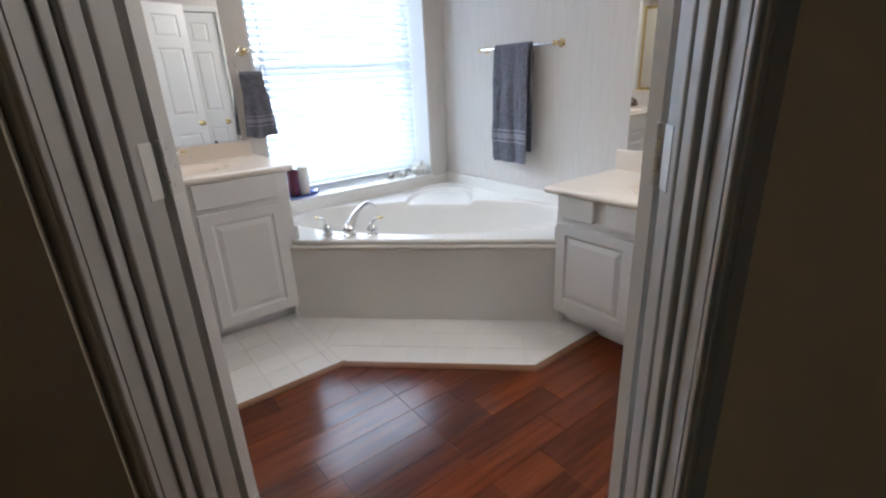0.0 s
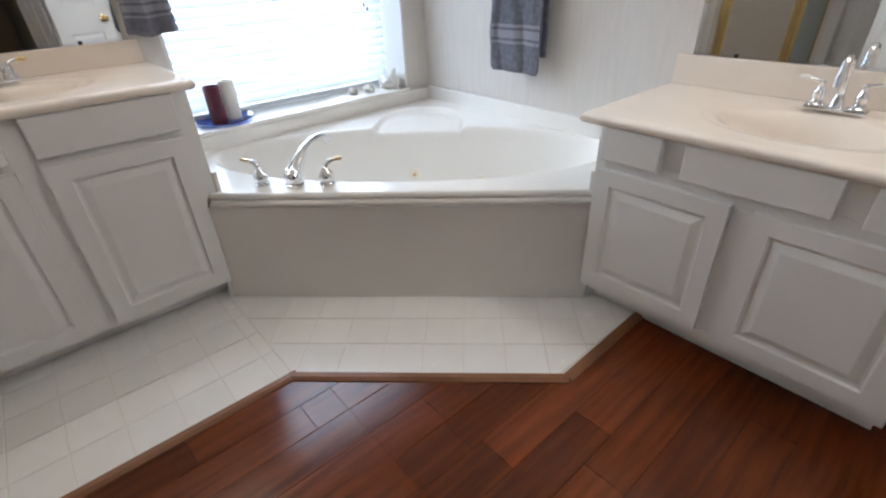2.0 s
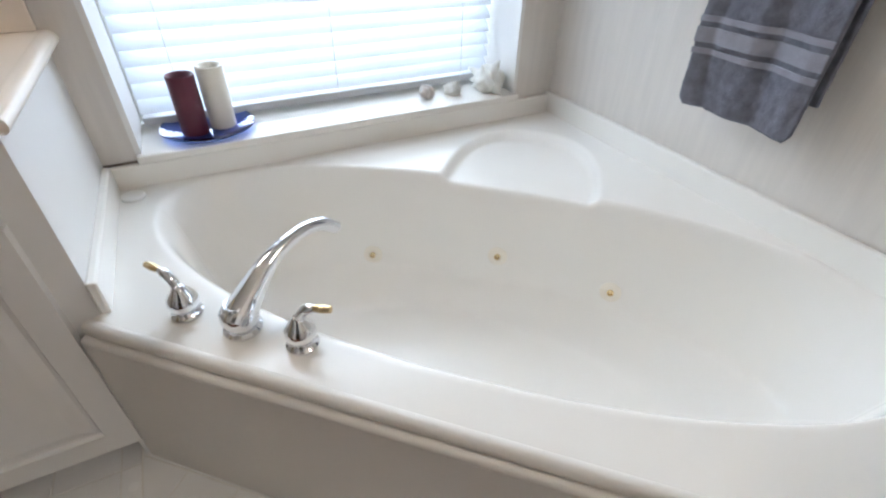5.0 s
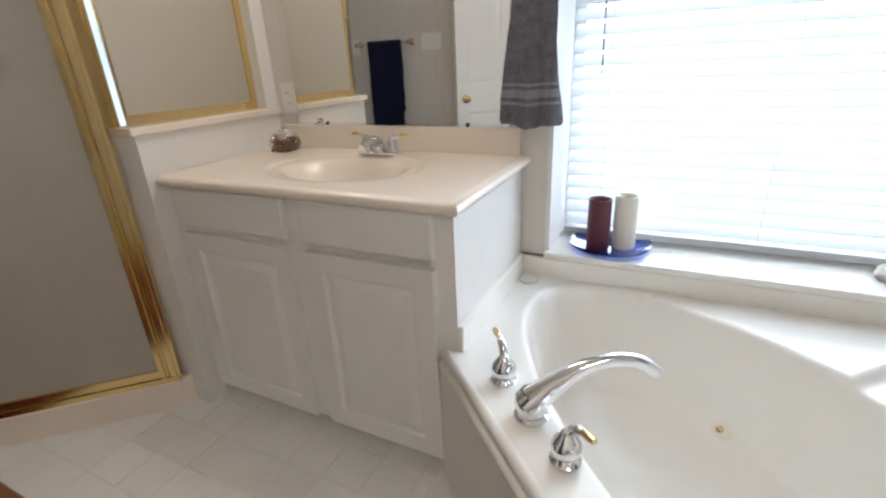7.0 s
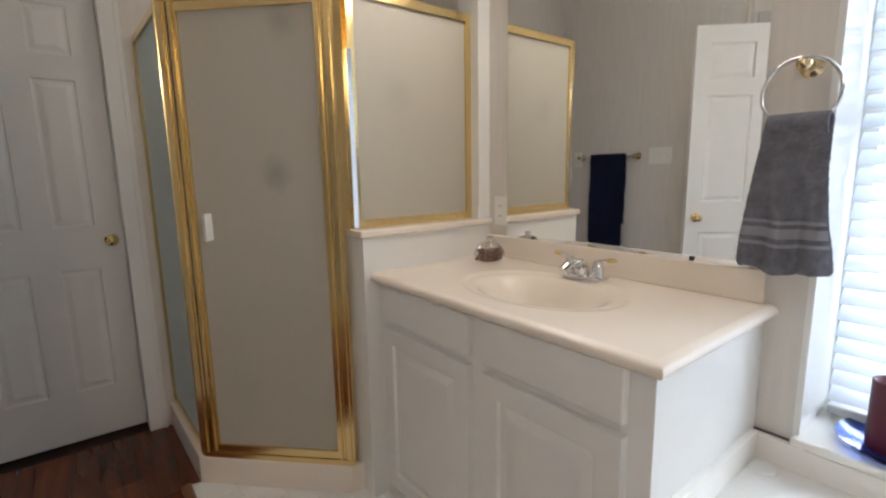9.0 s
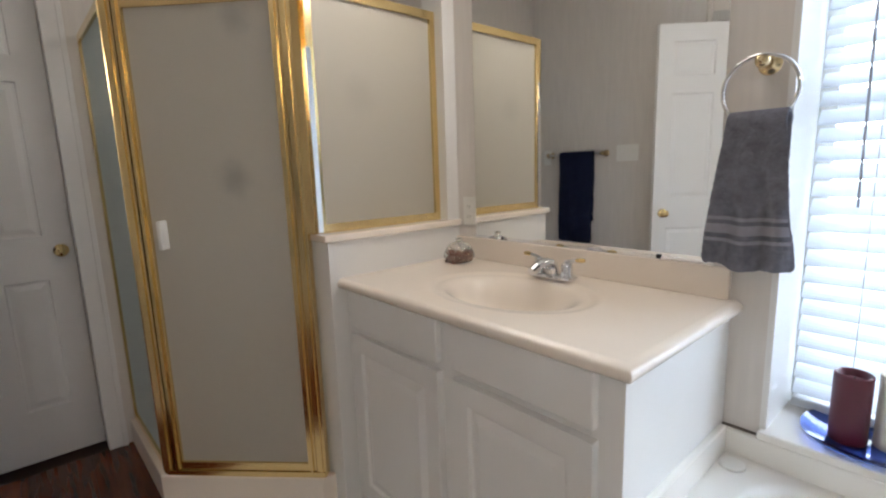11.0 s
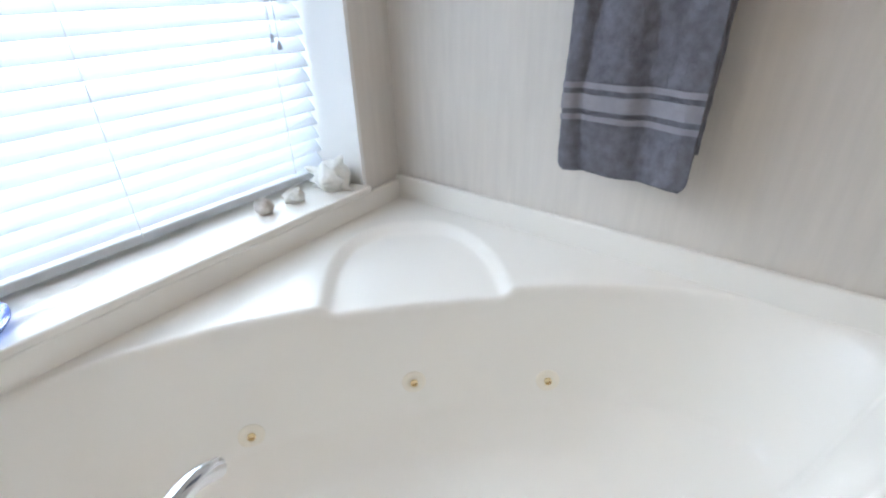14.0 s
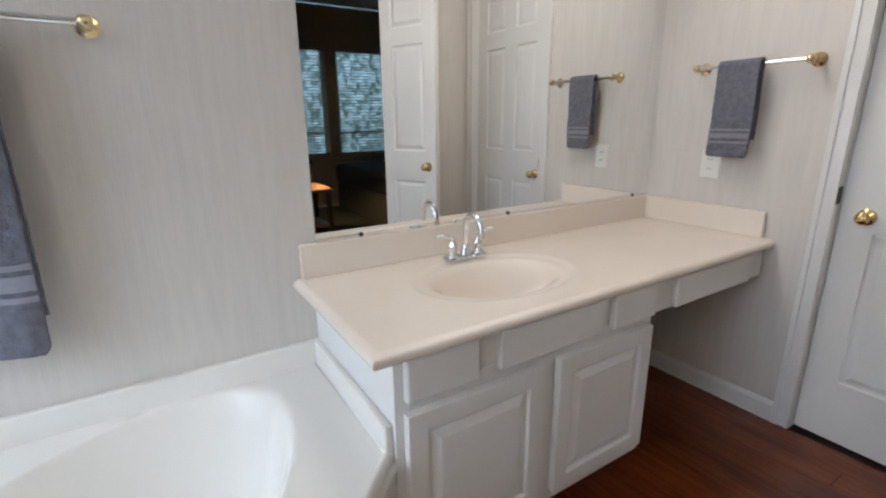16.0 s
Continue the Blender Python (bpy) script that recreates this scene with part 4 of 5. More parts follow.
def towel(name, m, width, front, back, material, band_mat, label, seed=0.0, bands=((0.055, 0.012), (0.085, 0.03), (0.125, 0.012)), taper=0.0, wave=0.010, r=0.016, folds=0.0, trough=0.0):
    """A folded towel over a bar at the origin along x; the front hangs towards -y."""
    ob = thing(name, m, label, "towel", group="towels")
    nu = 64
    path = []
    steps = 110
    for k in range(steps + 1):
        path.append(("f", -front + front * k / steps))
    for k in range(1, 8):
        path.append(("o", math.pi * k / 8))
    for k in range(steps // 2 + 1):
        path.append(("b", -back * k / (steps // 2)))

    def spot(i, kind, v, lift=0.0):
        u = i / nu - 0.5
        if kind == "f":
            y, zz, hang = -r - lift, v, -v / front
        elif kind == "o":
            y, zz, hang = -math.cos(v) * (r + lift), math.sin(v) * (r + lift), 0
        else:
            y, zz, hang = r * 0.8, v, 0
        x = u * width * (1 - taper * (1 - hang))
        n1 = noise.noise(Vector((x * 9 + seed, zz * 2.2 + seed, 3.1 * seed)))
        n2 = noise.noise(Vector((x * 26, zz * 7, seed + 5)))
        n3 = noise.noise(Vector((x * 170, zz * 170, seed))) + 0.6 * noise.noise(Vector((x * 70, zz * 60, seed + 9)))
        n4 = max(0.0, noise.noise(Vector((x * 14 + zz * 6, zz * 9 - x * 8, seed + 2)))) ** 1.5
        amp = 0.25 + 0.75 * min(1, abs(zz) / 0.3)
        y += (n1 * 1.6 + n2 * 0.5 - n4 * 1.6) * wave * amp + (n3 * 0.0022 if lift == 0 else 0)
        if trough and kind == "f":
            dip = math.exp(-((u - 0.10 - 0.05 * math.sin(zz * 6)) / 0.10) ** 2) + 0.5 * math.exp(-((u + 0.33 + 0.04 * math.sin(zz * 9)) / 0.05) ** 2)
            y += trough * (dip - 1) * amp
        if folds and kind != "o":
            y += folds * (math.sin(u * 15 + 1.2 * math.sin(zz * 9)) * abs(zz) / 0.33 - 0.6 * abs(zz) / 0.33)
            zz += 0.006 * math.sin(u * 7 + seed) * (abs(zz) / 0.33) ** 3
        if kind == "f" and hang > 0.95:
            x *= 1 - 0.10 * ((hang - 0.95) / 0.05) ** 3
            y += 0.006 * ((hang - 0.95) / 0.05) ** 2
        x += noise.noise(Vector((seed, zz * 5, 1.3))) * 0.007 * amp
        if kind == "f":
            y = min(y, -0.006 - lift)
        return (x, y, zz)
    bm = bmesh.new()
    rows = [[bm.verts.new(spot(i, k, v)) for i in range(nu + 1)] for k, v in path]
    for a, b in zip(rows, rows[1:]):
        for i in range(nu):
            bm.faces.new((a[i], a[i + 1], b[i + 1], b[i]))
    cloth = part("cloth", bm, material, ob)
    sol = cloth.modifiers.new("thickness", "SOLIDIFY")
    sol.thickness, sol.offset = 0.009, 0
    for p in cloth.data.polygons:
        p.use_smooth = True
    for z0, h in bands:
        bm = bmesh.new()
        a = [bm.verts.new(spot(i, "f", -front + z0, 0.0078)) for i in range(nu + 1)]
        b = [bm.verts.new(spot(i, "f", -front + z0 + h, 0.0078)) for i in range(nu + 1)]
        for i in range(nu):
            bm.faces.new((a[i], a[i + 1], b[i + 1], b[i]))
        s = part("woven_band", bm, band_mat, ob, "paler woven stripe")
        so = s.modifiers.new("thickness", "SOLIDIFY")
        so.thickness, so.offset = 0.003, 0
    return ob


def rosette(m, bm_parent, mt=None):
    return part("mount", lathe([(0.024, 0.0), (0.025, 0.003), (0.021, 0.008), (0.014, 0.011), (0.010, 0.018), (0.010, 0.045), (0.014, 0.051), (0.016, 0.060), (0.014, 0.069), (0.008, 0.075), (0.009, 0.079), (0.003, 0.083)], 22, None, m), mt or BRASS_PALE, bm_parent, "brass mount", smooth=True)


def towel_bar(m, length, label):
    """A bar along local x, 0 to length, off the wall at y 0 towards -y."""
    b = thing("towel_bar", m, label, "towel bar", group="towel bars")
    part("rod", tube([(0.0, -0.062, 0), (length, -0.062, 0)], 0.008, 14), CHROME, b, "chrome rod", smooth=True)
    for x in (0.0, length):
        rosette(Matrix.Translation((x, 0, 0)) @ Matrix.Rotation(radians(90), 4, "X"), b)
    return b


# bar over the tub on the east wall
EB_Z = 1.40
towel_bar(pose(0, -0.475, EB_Z, 0, 0, -90), 0.62, "chrome towel bar with brass mounts above the tub")
towel("bath_towel", pose(-0.062, -0.775, EB_Z, 0, 0, -90), 0.295, 0.695, 0.62, TOWEL, TOWEL_BAND, "dark grey terry bath towel folded over a bar", 2.3, bands=((0.125, 0.013), (0.150, 0.034), (0.196, 0.013)), wave=0.014, trough=0.016)
# bar on the south wall by the makeup counter
towel_bar(pose(-0.214, SOUTH, 1.38, 0, 0, 180), 0.39, "chrome towel bar with brass mounts by the door")
towel("hand_towel", pose(-0.382, SOUTH + 0.062, 1.38, 0, 0, 180), 0.15, 0.335, 0.27, TOWEL, TOWEL_BAND, "dark grey terry hand towel folded over a bar", 7.7, bands=((0.05, 0.008), (0.07, 0.018), (0.097, 0.008)))
# navy towel
towel_bar(pose(-2.94, NAVY_Y, 1.305, 0, 0, 180), 0.47, "brass-mounted towel bar beside light switches")
towel("navy_towel", pose(-3.15, NAVY_Y + 0.062, 1.305, 0, 0, 180), 0.285, 0.67, 0.5, NAVY, NAVY, "navy blue terry towel folded over a bar", 4.1, bands=((0.06, 0.02),))

# towel ring beside the window
ring = thing("towel_ring", pose(-1.44, 0, 1.435), "chrome towel ring on a brass mount beside the window", "towel ring")
rosette(Matrix.Rotation(radians(90), 4, "X"), ring)
part("ring", tube([(0.074 * math.sin(a), -0.068, -0.062 + 0.074 * math.cos(a)) for a in [2 * math.pi * k / 40 for k in range(41)]], 0.0045, 10), CHROME, ring, "chrome ring", smooth=True)
towel("hand_towel", pose(-1.437, -0.068, 1.435 - 0.134), 0.185, 0.33, 0.30, TOWEL, TOWEL_BAND, "dark grey hand towel hanging through a ring", 11.3, bands=((0.06, 0.008), (0.08, 0.022), (0.112, 0.008)), taper=0.38, wave=0.012, r=0.024, folds=0.016)


# ---- sink faucets ----
def centerset(m, label, arc):
    f = thing("sink_faucet", m, label, "faucet", group="sink faucets")
    bm = box(-0.078, 0.078, -0.026, 0.026, 0, 0.014, 0.006)
    part("base_plate", bm, CHROME, f, smooth=True)
    if arc:
        pts = [(0, 0, 0.01), (0, 0, 0.10)] + [(0, -0.045 + 0.045 * math.cos(a), 0.10 + 0.045 * math.sin(a) * 1.25) for a in [math.pi * k / 14 for k in range(15)]] + [(0, -0.092, 0.085)]
        part("spout", tube(pts, 0.0095, 14), CHROME, f, smooth=True)
        part("collar", lathe([(0.02, 0.012), (0.017, 0.03), (0.011, 0.05)], 20), CHROME, f, smooth=True)
    else:
        pts = curve_points([(0, 0.005, 0.01), (0, -0.01, 0.045), (0, -0.06, 0.055), (0, -0.11, 0.04)], 18)
        n = len(pts)
        part("spout", tube(pts, [0.022 - 0.010 * i / n for i in range(n)], 16), CHROME, f, smooth=True)
    for s in (-1, 1):
        x = s * 0.052
        if arc:
            turned = [(0.024, 0.012), (0.023, 0.018), (0.015, 0.024), (0.013, 0.034), (0.017, 0.043), (0.016, 0.052), (0.010, 0.061), (0.008, 0.072), (0.010, 0.078), (0.005, 0.085)]
        else:
            turned = [(0.022, 0.012), (0.021, 0.02), (0.017, 0.03), (0.019, 0.042), (0.014, 0.056), (0.008, 0.064)]
        h = part("handle", lathe(turned, 20, None, Matrix.Translation((x, 0, 0))), CHROME, f, smooth=True)
        z = 0.076 if arc else 0.058
        part("lever", tube([(x, 0, z), (x + s * 0.02, 0.0, z + 0.007), (x + s * 0.034, 0.0, z + 0.010)], [0.006, 0.005, 0.0045] if arc else [0.008, 0.007, 0.006], 12), CHROME, h, smooth=True)
        part("lever_tip", tube([(x + s * 0.034, 0, z + 0.010), (x + s * 0.048, 0.0, z + 0.012), (x + s * 0.062, 0.0, z + 0.012)], [0.006, 0.0075, 0.005], 12), PLASTIC if arc else BRASS, h, "white lever tip" if arc else "brass lever tip", smooth=True)
    return f


centerset(pose(-1.965, -0.10, LH), "low chrome sink faucet with brass-tipped levers", False)
centerset(pose(-0.10, -2.04, RH, 0, 0, -90), "high-arc chrome sink faucet with two levers", True)

# ---- things on the sill and counter ----
plate = thing("glass_plate", pose(-1.206, 0.100, WZ0), "cobalt blue glass plate on the window sill", "plate")
part("plate_glass", lathe([(0.03, 0.0), (0.08, 0.002), (0.112, 0.007), (0.132, 0.014), (0.132, 0.018), (0.110, 0.012), (0.06, 0.007)], 48), BLUE_GLASS, plate, smooth=True)


def candle(at, r, h, material, label, seed):
    c = thing("pillar_candle", pose(*at), label, "candle", group="candles")
    prof = [(r * 0.96, 0.0), (r, 0.004)]
    for k in range(1, 12):
        prof.append((r * (1 + 0.02 * noise.noise(Vector((k * 0.7, seed, 0)))), h * k / 12))
    prof += [(r * 1.01, h * 0.985), (r * 0.93, h), (r * 0.80, h - 0.003), (r * 0.68, h - 0.016), (r * 0.2, h - 0.02)]
    body = part("wax", lathe(prof, 30), material, c, smooth=True)
    part("wick", tube([(0, 0, h - 0.022), (0.002, 0, h - 0.008)], 0.0015, 6), DARK, c, "black wick")
    return c


candle((-1.242, 0.066, WZ0 + 0.0075), 0.037, 0.168, WAX_RED, "burgundy pillar candle on a blue glass plate", 1.0)
candle((-1.163, 0.094, WZ0 + 0.0075), 0.037, 0.178, WAX_CREAM, "cream pillar candle on a blue glass plate", 3.0)


def conch(at, size, material, label, spikes, seed, turn=0.0):
    """A spiral shell lying on its side: whorls along x, with knobs round the widest turns."""
    c = thing("seashell", pose(*at, 0, 0, turn), label, "shell", group="seashells")
    bm = bmesh.new()
    nu, nv = 48, 40
    rows = []
    for j in range(nv + 1):
        u = j / nv
        x = (u - 0.42) * size * 1.5
        rad = size * 0.52 * (math.sin(math.pi * min(1, u * 1.02)) ** 0.8 if u < 0.45 else (1 - ((u - 0.45) / 0.58) ** 1.3) * 0.98)
        rad *= 1 + 0.13 * math.sin(u * 34)
        row = []
        for i in range(nu):
            a = 2 * math.pi * i / nu
            k = 1 + spikes * (max(0, math.sin(a * 3.5 + 0.6)) ** 5 * math.exp(-((u - 0.40) / 0.07) ** 2) + 0.7 * max(0, math.sin(a * 4 + 2)) ** 5 * math.exp(-((u - 0.22) / 0.05) ** 2))
            k += 0.10 * noise.noise(Vector((math.cos(a) * 2 + seed, math.sin(a) * 2, u * 5)))
            rr = max(rad * k, 0.0006)
            row.append(bm.verts.new((x, rr * math.cos(a), max(rr * math.sin(a) * 0.9, -size * 0.36))))
        rows.append(row)
    for a, b in zip(rows, rows[1:]):
        for i in range(nu):
            bm.faces.new((a[i], a[(i + 1) % nu], b[(i + 1) % nu], b[i]))
    bm.faces.new(rows[0][::-1]), bm.faces.new(rows[-1])
    bmesh.ops.translate(bm, vec=(0, 0, -min(v.co.z for v in bm.verts)), verts=bm.verts)
    s = part("whorl", bm, material, c)
    for p in s.data.polygons:
        p.use_smooth = True
    return c


conch((-0.245, 0.06, WZ0), 0.106, SHELL, "large knobbly cream conch shell on the sill", 0.75, 2.0, 18)
conch((-0.385, 0.075, WZ0), 0.052, SHELL, "small white spiral seashell on the sill", 0.35, 5.0, 60)
conch((-0.485, 0.085, WZ0), 0.052, SHELL_DARK, "small grey-banded seashell on the sill", 0.1, 8.0, 30)

jar = thing("potpourri_jar", pose(-2.385, -0.115, LH), "small clear glass dish of dried potpourri", "jar")
part("bowl", lathe([(0.03, 0.0), (0.052, 0.010), (0.060, 0.028), (0.054, 0.046), (0.048, 0.052), (0.046, 0.052), (0.052, 0.044), (0.057, 0.028), (0.049, 0.012), (0.02, 0.004)], 30), GLASS, jar, smooth=True).visible_shadow = False
bm = bmesh.new()
for k in range(110):
    a, r, h = random.uniform(0, 6.28), 0.050 * random.random() ** 0.5, random.uniform(0.010, 0.042)
    bmesh.ops.create_icosphere(bm, subdivisions=1, radius=random.uniform(0.005, 0.009), matrix=Matrix.Translation((r * math.cos(a), r * math.sin(a), h)) @ Euler((a, r * 50, h * 90)).to_matrix().to_4x4() @ Matrix.Diagonal((1.4, 1, 0.5, 1)))
tagged(part("petals", bm, POTPOURRI, jar, "brown and rust dried petals"), kind="stuff")
part("lid", lathe([(0.047, 0.053), (0.049, 0.057), (0.036, 0.072), (0.014, 0.080), (0.010, 0.086), (0.013, 0.093), (0.005, 0.098)], 24), GLASS, jar, "clear glass lid", smooth=True).visible_shadow = False


# ---- wall plates ----
def wall_plate(name, m, w, h, kinds, label):
    p = thing(name, m, label, "wall plate", group="wall plates")
    part("plate", box(-w / 2, w / 2, -0.006, -0.0005, -h / 2, h / 2, 0.002), PLASTIC, p)
    for i, k in enumerate(kinds):
        x = (i - (len(kinds) - 1) / 2) * 0.046
        if k == "outlet":
            for z in (-0.02, 0.02):
                o = part("socket", box(x - 0.016, x + 0.016, -0.0085, -0.006, z - 0.014, z + 0.014, 0.002), PLASTIC, p)
                for dx in (-0.006, 0.006):
                    part("slot", box(x + dx - 0.001, x + dx + 0.001, -0.0092, -0.0085, z - 0.005, z + 0.005), DARK, o)
        else:
            part("switch", box(x - 0.005, x + 0.005, -0.014, -0.006, -0.01, 0.01, 0.002), PLASTIC, p)
    return p


wall_plate("outlet_plate", pose(-2.435, 0, LH + 0.185), 0.07, 0.115, ["outlet"], "white outlet plate beside the mirror")
wall_plate("outlet_plate", pose(-0.285, SOUTH, 1.005, 0, 0, 180), 0.075, 0.115, ["outlet"], "white outlet plate below the hand towel")
wall_plate("switch_plate", pose(-2.775, NAVY_Y, 1.30, 0, 0, 180), 0.165, 0.115, ["s", "s", "s"], "white triple light switch plate")
wall_plate("switch_plate", pose(-3.46, NAVY_Y, 1.29, 0, 0, 180), 0.07, 0.115, ["s"], "white single light switch plate")

# baseboards
def baseboard(name, a, b):
    return tagged(part(name, along(Vector(a), Vector(b), [(0.0, 0.0), (0.013, 0.0), (0.013, 0.07), (0.006, 0.082), (0.0, 0.085)]), TRIM), "white painted baseboard", "baseboard", kind="structure")


baseboard("baseboard", (EAST - 0.001, SOUTH + 0.001), (SD[1] + 0.065, SOUTH + 0.001))
baseboard("baseboard_2", (EAST - 0.001, -2.47), (EAST - 0.001, SOUTH + 0.015))
baseboard("baseboard_3", (-2.24, NAVY_Y + 0.001), (WEST + 0.02, NAVY_Y + 0.001))

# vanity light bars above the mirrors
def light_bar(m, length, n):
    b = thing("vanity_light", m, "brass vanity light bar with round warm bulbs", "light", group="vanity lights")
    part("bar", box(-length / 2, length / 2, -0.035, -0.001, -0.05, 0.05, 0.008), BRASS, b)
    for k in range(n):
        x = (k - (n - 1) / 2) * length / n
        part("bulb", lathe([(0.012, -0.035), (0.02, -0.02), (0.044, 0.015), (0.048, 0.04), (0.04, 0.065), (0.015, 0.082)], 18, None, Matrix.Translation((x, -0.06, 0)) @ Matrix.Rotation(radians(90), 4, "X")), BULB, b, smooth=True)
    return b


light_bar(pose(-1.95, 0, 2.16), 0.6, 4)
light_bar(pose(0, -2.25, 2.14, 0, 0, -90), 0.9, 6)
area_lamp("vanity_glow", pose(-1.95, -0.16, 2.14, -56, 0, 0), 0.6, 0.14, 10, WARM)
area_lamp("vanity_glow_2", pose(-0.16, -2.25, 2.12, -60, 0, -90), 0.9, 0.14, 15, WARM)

# ---- bedroom things seen in the mirror ----
tagged(part("backdrop_garden", box(-6.6, -6.58, -7.0, -1.0, -0.2, 3.6), GARDEN), "sunlit green garden outside the bedroom", "garden", kind="structure")
for idx, (y0, y1) in enumerate(bwin):
    w = thing("window_%d" % (idx + 2), pose(0, 0, 0), "bedroom window with dark frame and white blinds", "window", kind="structure")
    for a, b, c, d in ((y0, y0 + 0.05, 0.70, 2.14), (y1 - 0.05, y1, 0.70, 2.14), (y0 + 0.05, y1 - 0.05, 0.70, 0.75), (y0 + 0.05, y1 - 0.05, 2.09, 2.14), (y0 + 0.05, y1 - 0.05, 1.0, 1.04)):
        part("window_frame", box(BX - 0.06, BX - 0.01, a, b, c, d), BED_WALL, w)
    sl = thing("bedroom_blinds", pose(BX + 0.03, (y0 + y1) / 2, 0), "white horizontal blinds with open slats", "blinds", group="bedroom blinds")
    z = 0.78
    data = None
    while z < 2.10:
        if data is None:
            s = part("slat", box(-0.02, 0.02, -(y1 - y0) / 2 + 0.01, (y1 - y0) / 2 - 0.01, -0.001, 0.001), SLAT, sl)
            data = s.data
        else:
            s = new("slat", data)
            s.parent = sl
        s.location, s.rotation_euler = (0, 0, z), (0, radians(18), 0)
        z += 0.04
bed = thing("bed", pose(-4.15, -4.45, -0.012), "low wide bed with dark bedding", "bed")
part("base", box(-0.95, 0.95, -1.0, 1.0, 0.0, 0.35, 0.02), BED_CLOTH, bed)
part("mattress", box(-0.97, 0.97, -1.02, 1.02, 0.35, 0.62, 0.06), BED_CLOTH, bed)
LX, LY = -3.2, -2.385
lamp_thing = thing("table_lamp", pose(LX, LY, 0.572), "table lamp with a dark opaque shade glowing yellow below", "lamp")
part("lamp_base", lathe([(0.07, 0.0), (0.075, 0.012), (0.05, 0.02), (0.085, 0.06), (0.10, 0.11), (0.085, 0.16), (0.04, 0.19), (0.012, 0.205), (0.010, 0.25)], 24), LAMP_GLAZE, lamp_thing, "yellow glazed ceramic body", smooth=True)
part("lamp_shade", lathe([(0.16, 0.23), (0.06, 0.40), (0.002, 0.403), (0.002, 0.399), (0.057, 0.396), (0.157, 0.23)], 28, capped=False), WOOD_GAP, lamp_thing, "dark cone shade", smooth=True)
point_lamp("lamp_bulb", (LX, LY, 0.872), 85, (1.0, 0.72, 0.24), 0.02)
table = thing("side_table", pose(LX, LY, -0.012), "dark wooden side table with a shelf beside the bed", "table")
part("top", box(-0.25, 0.25, -0.25, 0.25, 0.558, 0.584, 0.004), WOOD_TRIM, table)
part("shelf", box(-0.22, 0.22, -0.22, 0.22, 0.22, 0.24, 0.004), WOOD_TRIM, table)
for x in (-0.22, 0.22):
    for y in (-0.22, 0.22):
        part("leg", box(x - 0.02, x + 0.02, y - 0.02, y + 0.02, 0, 0.557), WOOD_GAP, table)

# ---- floors ----
T1, T2, T3 = Vector((-1.563, -1.127)), Vector((-0.912, -1.750)), Vector((-0.44, -1.742))
tagged(part("subfloor", box(WEST - 0.2, 0.1, SOUTH - 0.2, 0.1, -0.08, -0.012), WOOD_GAP), "dark joint bed below the floor boards", "floor", kind="structure")
grout = tagged(part("floor_tiles", prism([(-3.04, T1.y), (T1.x, T1.y), (T2.x, T2.y), (T3.x, T3.y), (-0.3, T3.y), (-0.3, -0.5), (-2.9, -0.3)], -0.011, 0.0015), GROUT), "small glossy white floor tiles with beige grout", "floor", kind="structure")


def clip(poly, nx, ny, c):
    """Keeps the side of a plan polygon where nx * x + ny * y >= c."""
    out = []
    for a, b in zip(poly, poly[1:] + poly[:1]):
        da, db = nx * a[0] + ny * a[1] - c, nx * b[0] + ny * b[1] - c
        if da >= 0:
            out.append(a)
        if (da >= 0) != (db >= 0):
            u = da / (da - db)
            out.append((a[0] + (b[0] - a[0]) * u, a[1] + (b[1] - a[1]) * u))
    return out


def flat_piece(name, poly, z0, z1, material, parent):
    area = 0.5 * sum(a[0] * b[1] - b[0] * a[1] for a, b in zip(poly, poly[1:] + poly[:1]))
    if abs(area) < 2e-5:
        return None
    cx, cy = sum(p[0] for p in poly) / len(poly), sum(p[1] for p in poly) / len(poly)
    bm = bmesh.new()
    k = len(poly)
    lo = [bm.verts.new((x, y, z0)) for x, y in poly]
    b = 0.0015
    ins = [(x + (cx - x) * b / max(0.02, math.hypot(x - cx, y - cy)), y + (cy - y) * b / max(0.02, math.hypot(x - cx, y - cy))) for x, y in poly]
    mid = [bm.verts.new((x, y, z1 - 0.001)) for x, y in poly]
    hi = [bm.verts.new((x, y, z1)) for x, y in ins]
    for i in range(k):
        j = (i + 1) % k
        bm.faces.new((lo[i], lo[j], mid[j], mid[i])), bm.faces.new((mid[i], mid[j], hi[j], hi[i]))
    bm.faces.new(hi)
    return part(name, bm, material, parent)


TS, G = 0.141, 0.0035
nT = (T2 - T1).normalized()
inn = Vector((-nT.y, nT.x))
# square field before the left vanity
for i in range(-1, 11):
    for j in range(6):
        x1 = T1.x - 0.048 - i * TS
        y0 = T1.y + 0.003 + j * TS
        poly = [(x1 - TS + G, y0), (x1, y0), (x1, y0 + TS - G), (x1 - TS + G, y0 + TS - G)]
        poly = clip(poly, 1, 0, -3.03)
        poly = clip(poly, -1, 0, 0.004 - T1.x)
        poly = clip(poly, 0, -1, 0.40)
        if len(poly) > 2:
            flat_piece("tile", poly, 0.0, 0.004, TILE, grout)
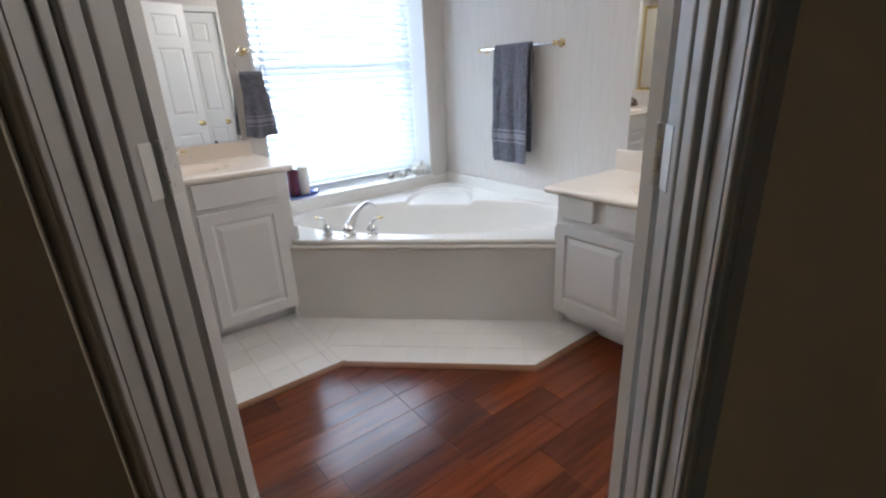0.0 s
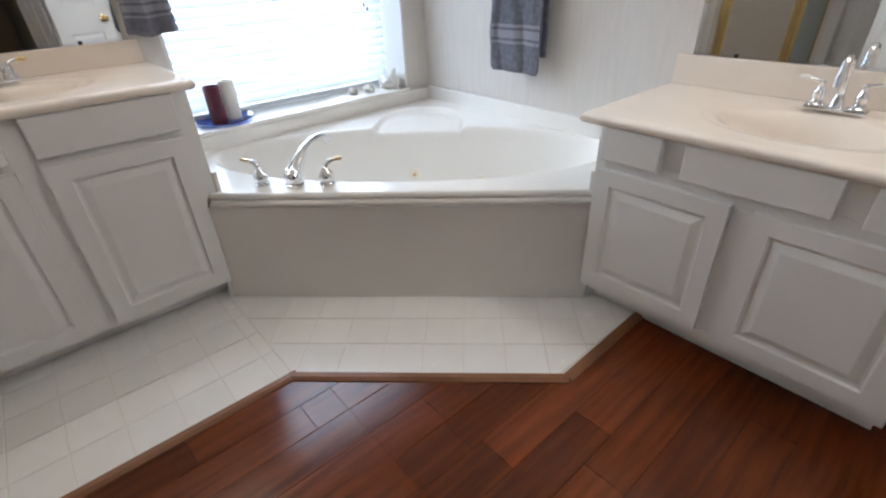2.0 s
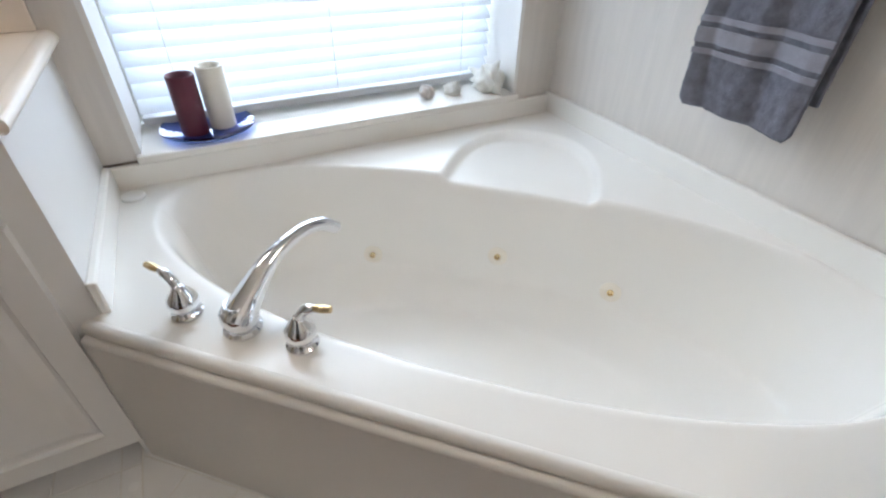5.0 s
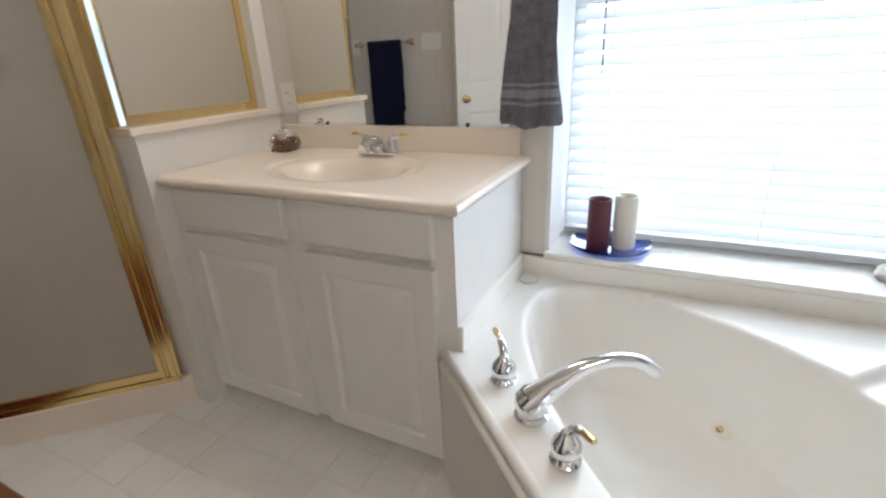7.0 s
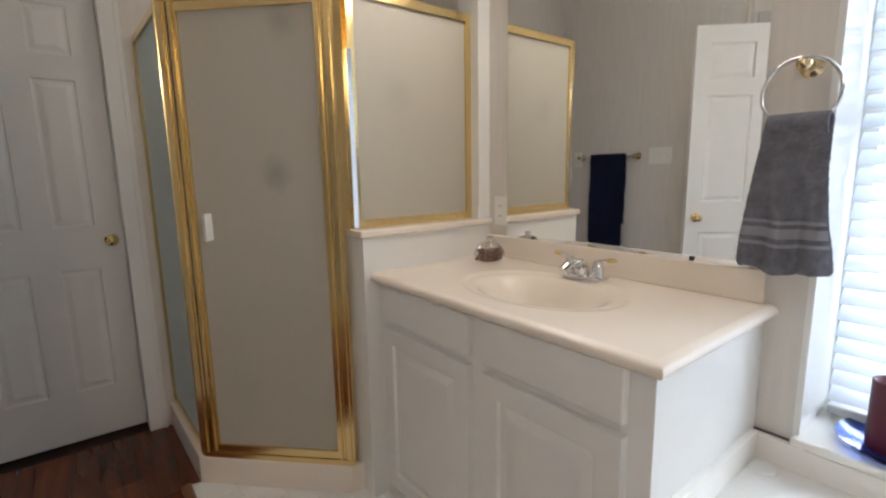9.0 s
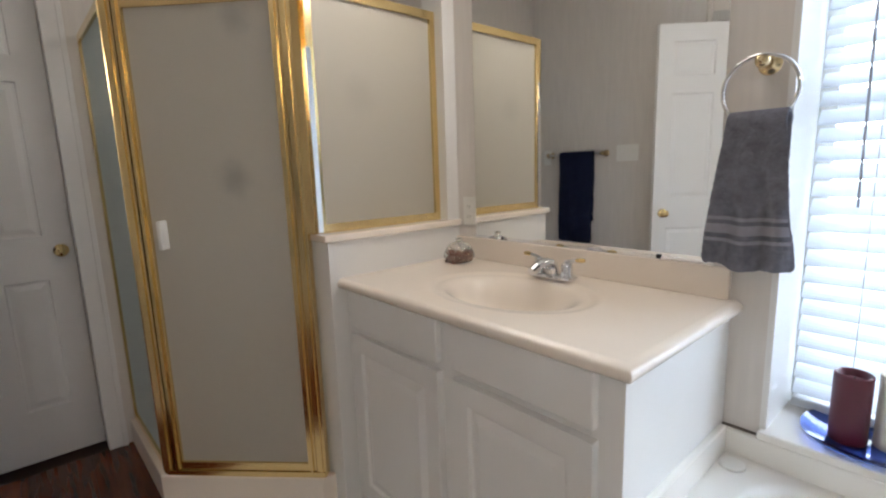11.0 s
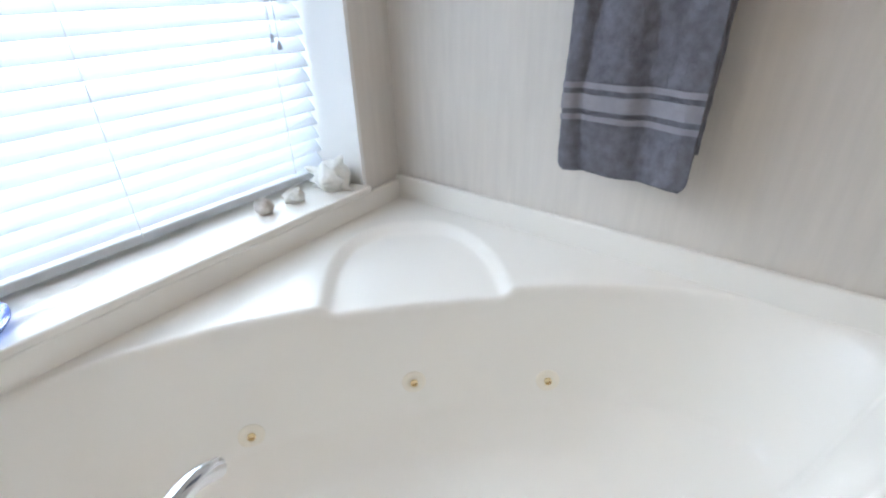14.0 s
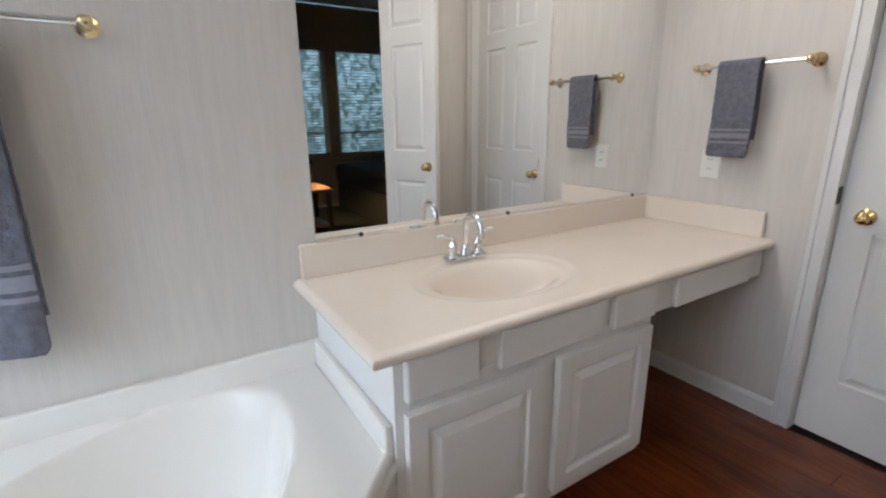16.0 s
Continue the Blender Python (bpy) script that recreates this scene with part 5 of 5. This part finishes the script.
# diagonal field before the tub
for i in range(-6, 13):
    for j in range(5):
        o = T1 + nT * (i * TS + 0.012) + inn * (j * TS + 0.003)
        poly = [tuple(o), tuple(o + nT * (TS - G)), tuple(o + nT * (TS - G) + inn * (TS - G)), tuple(o + inn * (TS - G))]
        poly = clip(poly, 1, 0, T1.x + 0.001)
        poly = clip(poly, 0, 1, T3.y + 0.003)
        poly = clip(poly, -1, 0, 0.40)
        poly = clip(poly, -inn.x, -inn.y, -((FL - E1 * 0).dot(inn) + 0.02))
        if len(poly) > 2:
            flat_piece("tile", poly, 0.0, 0.004, TILE, grout)
# wooden strip along the edge of the tiles
strip = thing("transition_strip", pose(0, 0, 0), "brown wooden transition strip between tile and boards", "trim", kind="structure")
PR = [(-0.002, -0.011), (0.036, -0.011), (0.034, 0.004), (0.022, 0.011), (0.004, 0.012), (-0.002, 0.006)]
for a, b in ((Vector((-3.035, T1.y)), T1), (T1, T2), (T2, T3)):
    d = (b - a).normalized()
    part("strip", along(a - d * 0.004, b + d * 0.012, PR), WOOD_TRIM, strip)
# boards run along x
boards = tagged(part("floor_boards", box(WEST, -0.002, SOUTH, -0.5, -0.0118, -0.006), WOOD_GAP), "glossy red-brown cherry plank floor", "floor", kind="structure")
PW = 0.118


def wood_side(p):
    """The parts of a board outline that lie outside the tiles."""
    out = [clip(p, 0, -1, -T3.y)]
    upper = clip(p, 0, 1, T3.y)
    if len(upper) > 2:
        a = clip(upper, 0, -1, -T1.y)
        out.append(clip(a, -inn.x, -inn.y, -inn.dot(T1)) if len(a) > 2 else [])
        b = clip(upper, 0, 1, T1.y)
        out.append(clip(b, -1, 0, 3.03) if len(b) > 2 else [])
    return out


y = SOUTH + 0.002
while y < -1.0:
    x = WEST - random.uniform(0, 0.9)
    while x < 0:
        ln = random.uniform(0.55, 1.15)
        poly = [(max(x, WEST), y), (min(x + ln - 0.0012, -0.002), y), (min(x + ln - 0.0012, -0.002), y + PW - 0.0012), (max(x, WEST), y + PW - 0.0012)]
        pieces = [poly] if poly[1][0] - poly[0][0] > 0.01 else []
        x += ln
        for p in pieces:
            # keep the bathroom side of the entry and the side of the tiles that is wood
            cuts = [clip(clip(p, -1, 0, 2.20), 0, 1, NAVY_Y), clip(clip(p, 1, 0, -2.20), -1, 0, -TAN_X), clip(p, 1, 0, TAN_X)]
            if len(cuts[1]) > 2:
                cuts[1] = clip(cuts[1], -DN.x, -DN.y, -DN.dot(DL) - THICK + 0.02)
            lo = []
            for p in cuts:
                if len(p) < 3:
                    continue
                lo += wood_side(p)
            for q in lo:
                if len(q) > 2:
                    flat_piece("plank", q, -0.009, 0.0, WOOD, boards)
    y += PW
tagged(part("threshold", prism([tuple(DL + DN * 0.22), tuple(DR + DN * 0.22), tuple(DR + DN * 0.28), tuple(DL + DN * 0.28)], -0.011, 0.006, 0.003), WOOD_TRIM), "brown wooden threshold at the entry", "trim", kind="structure")
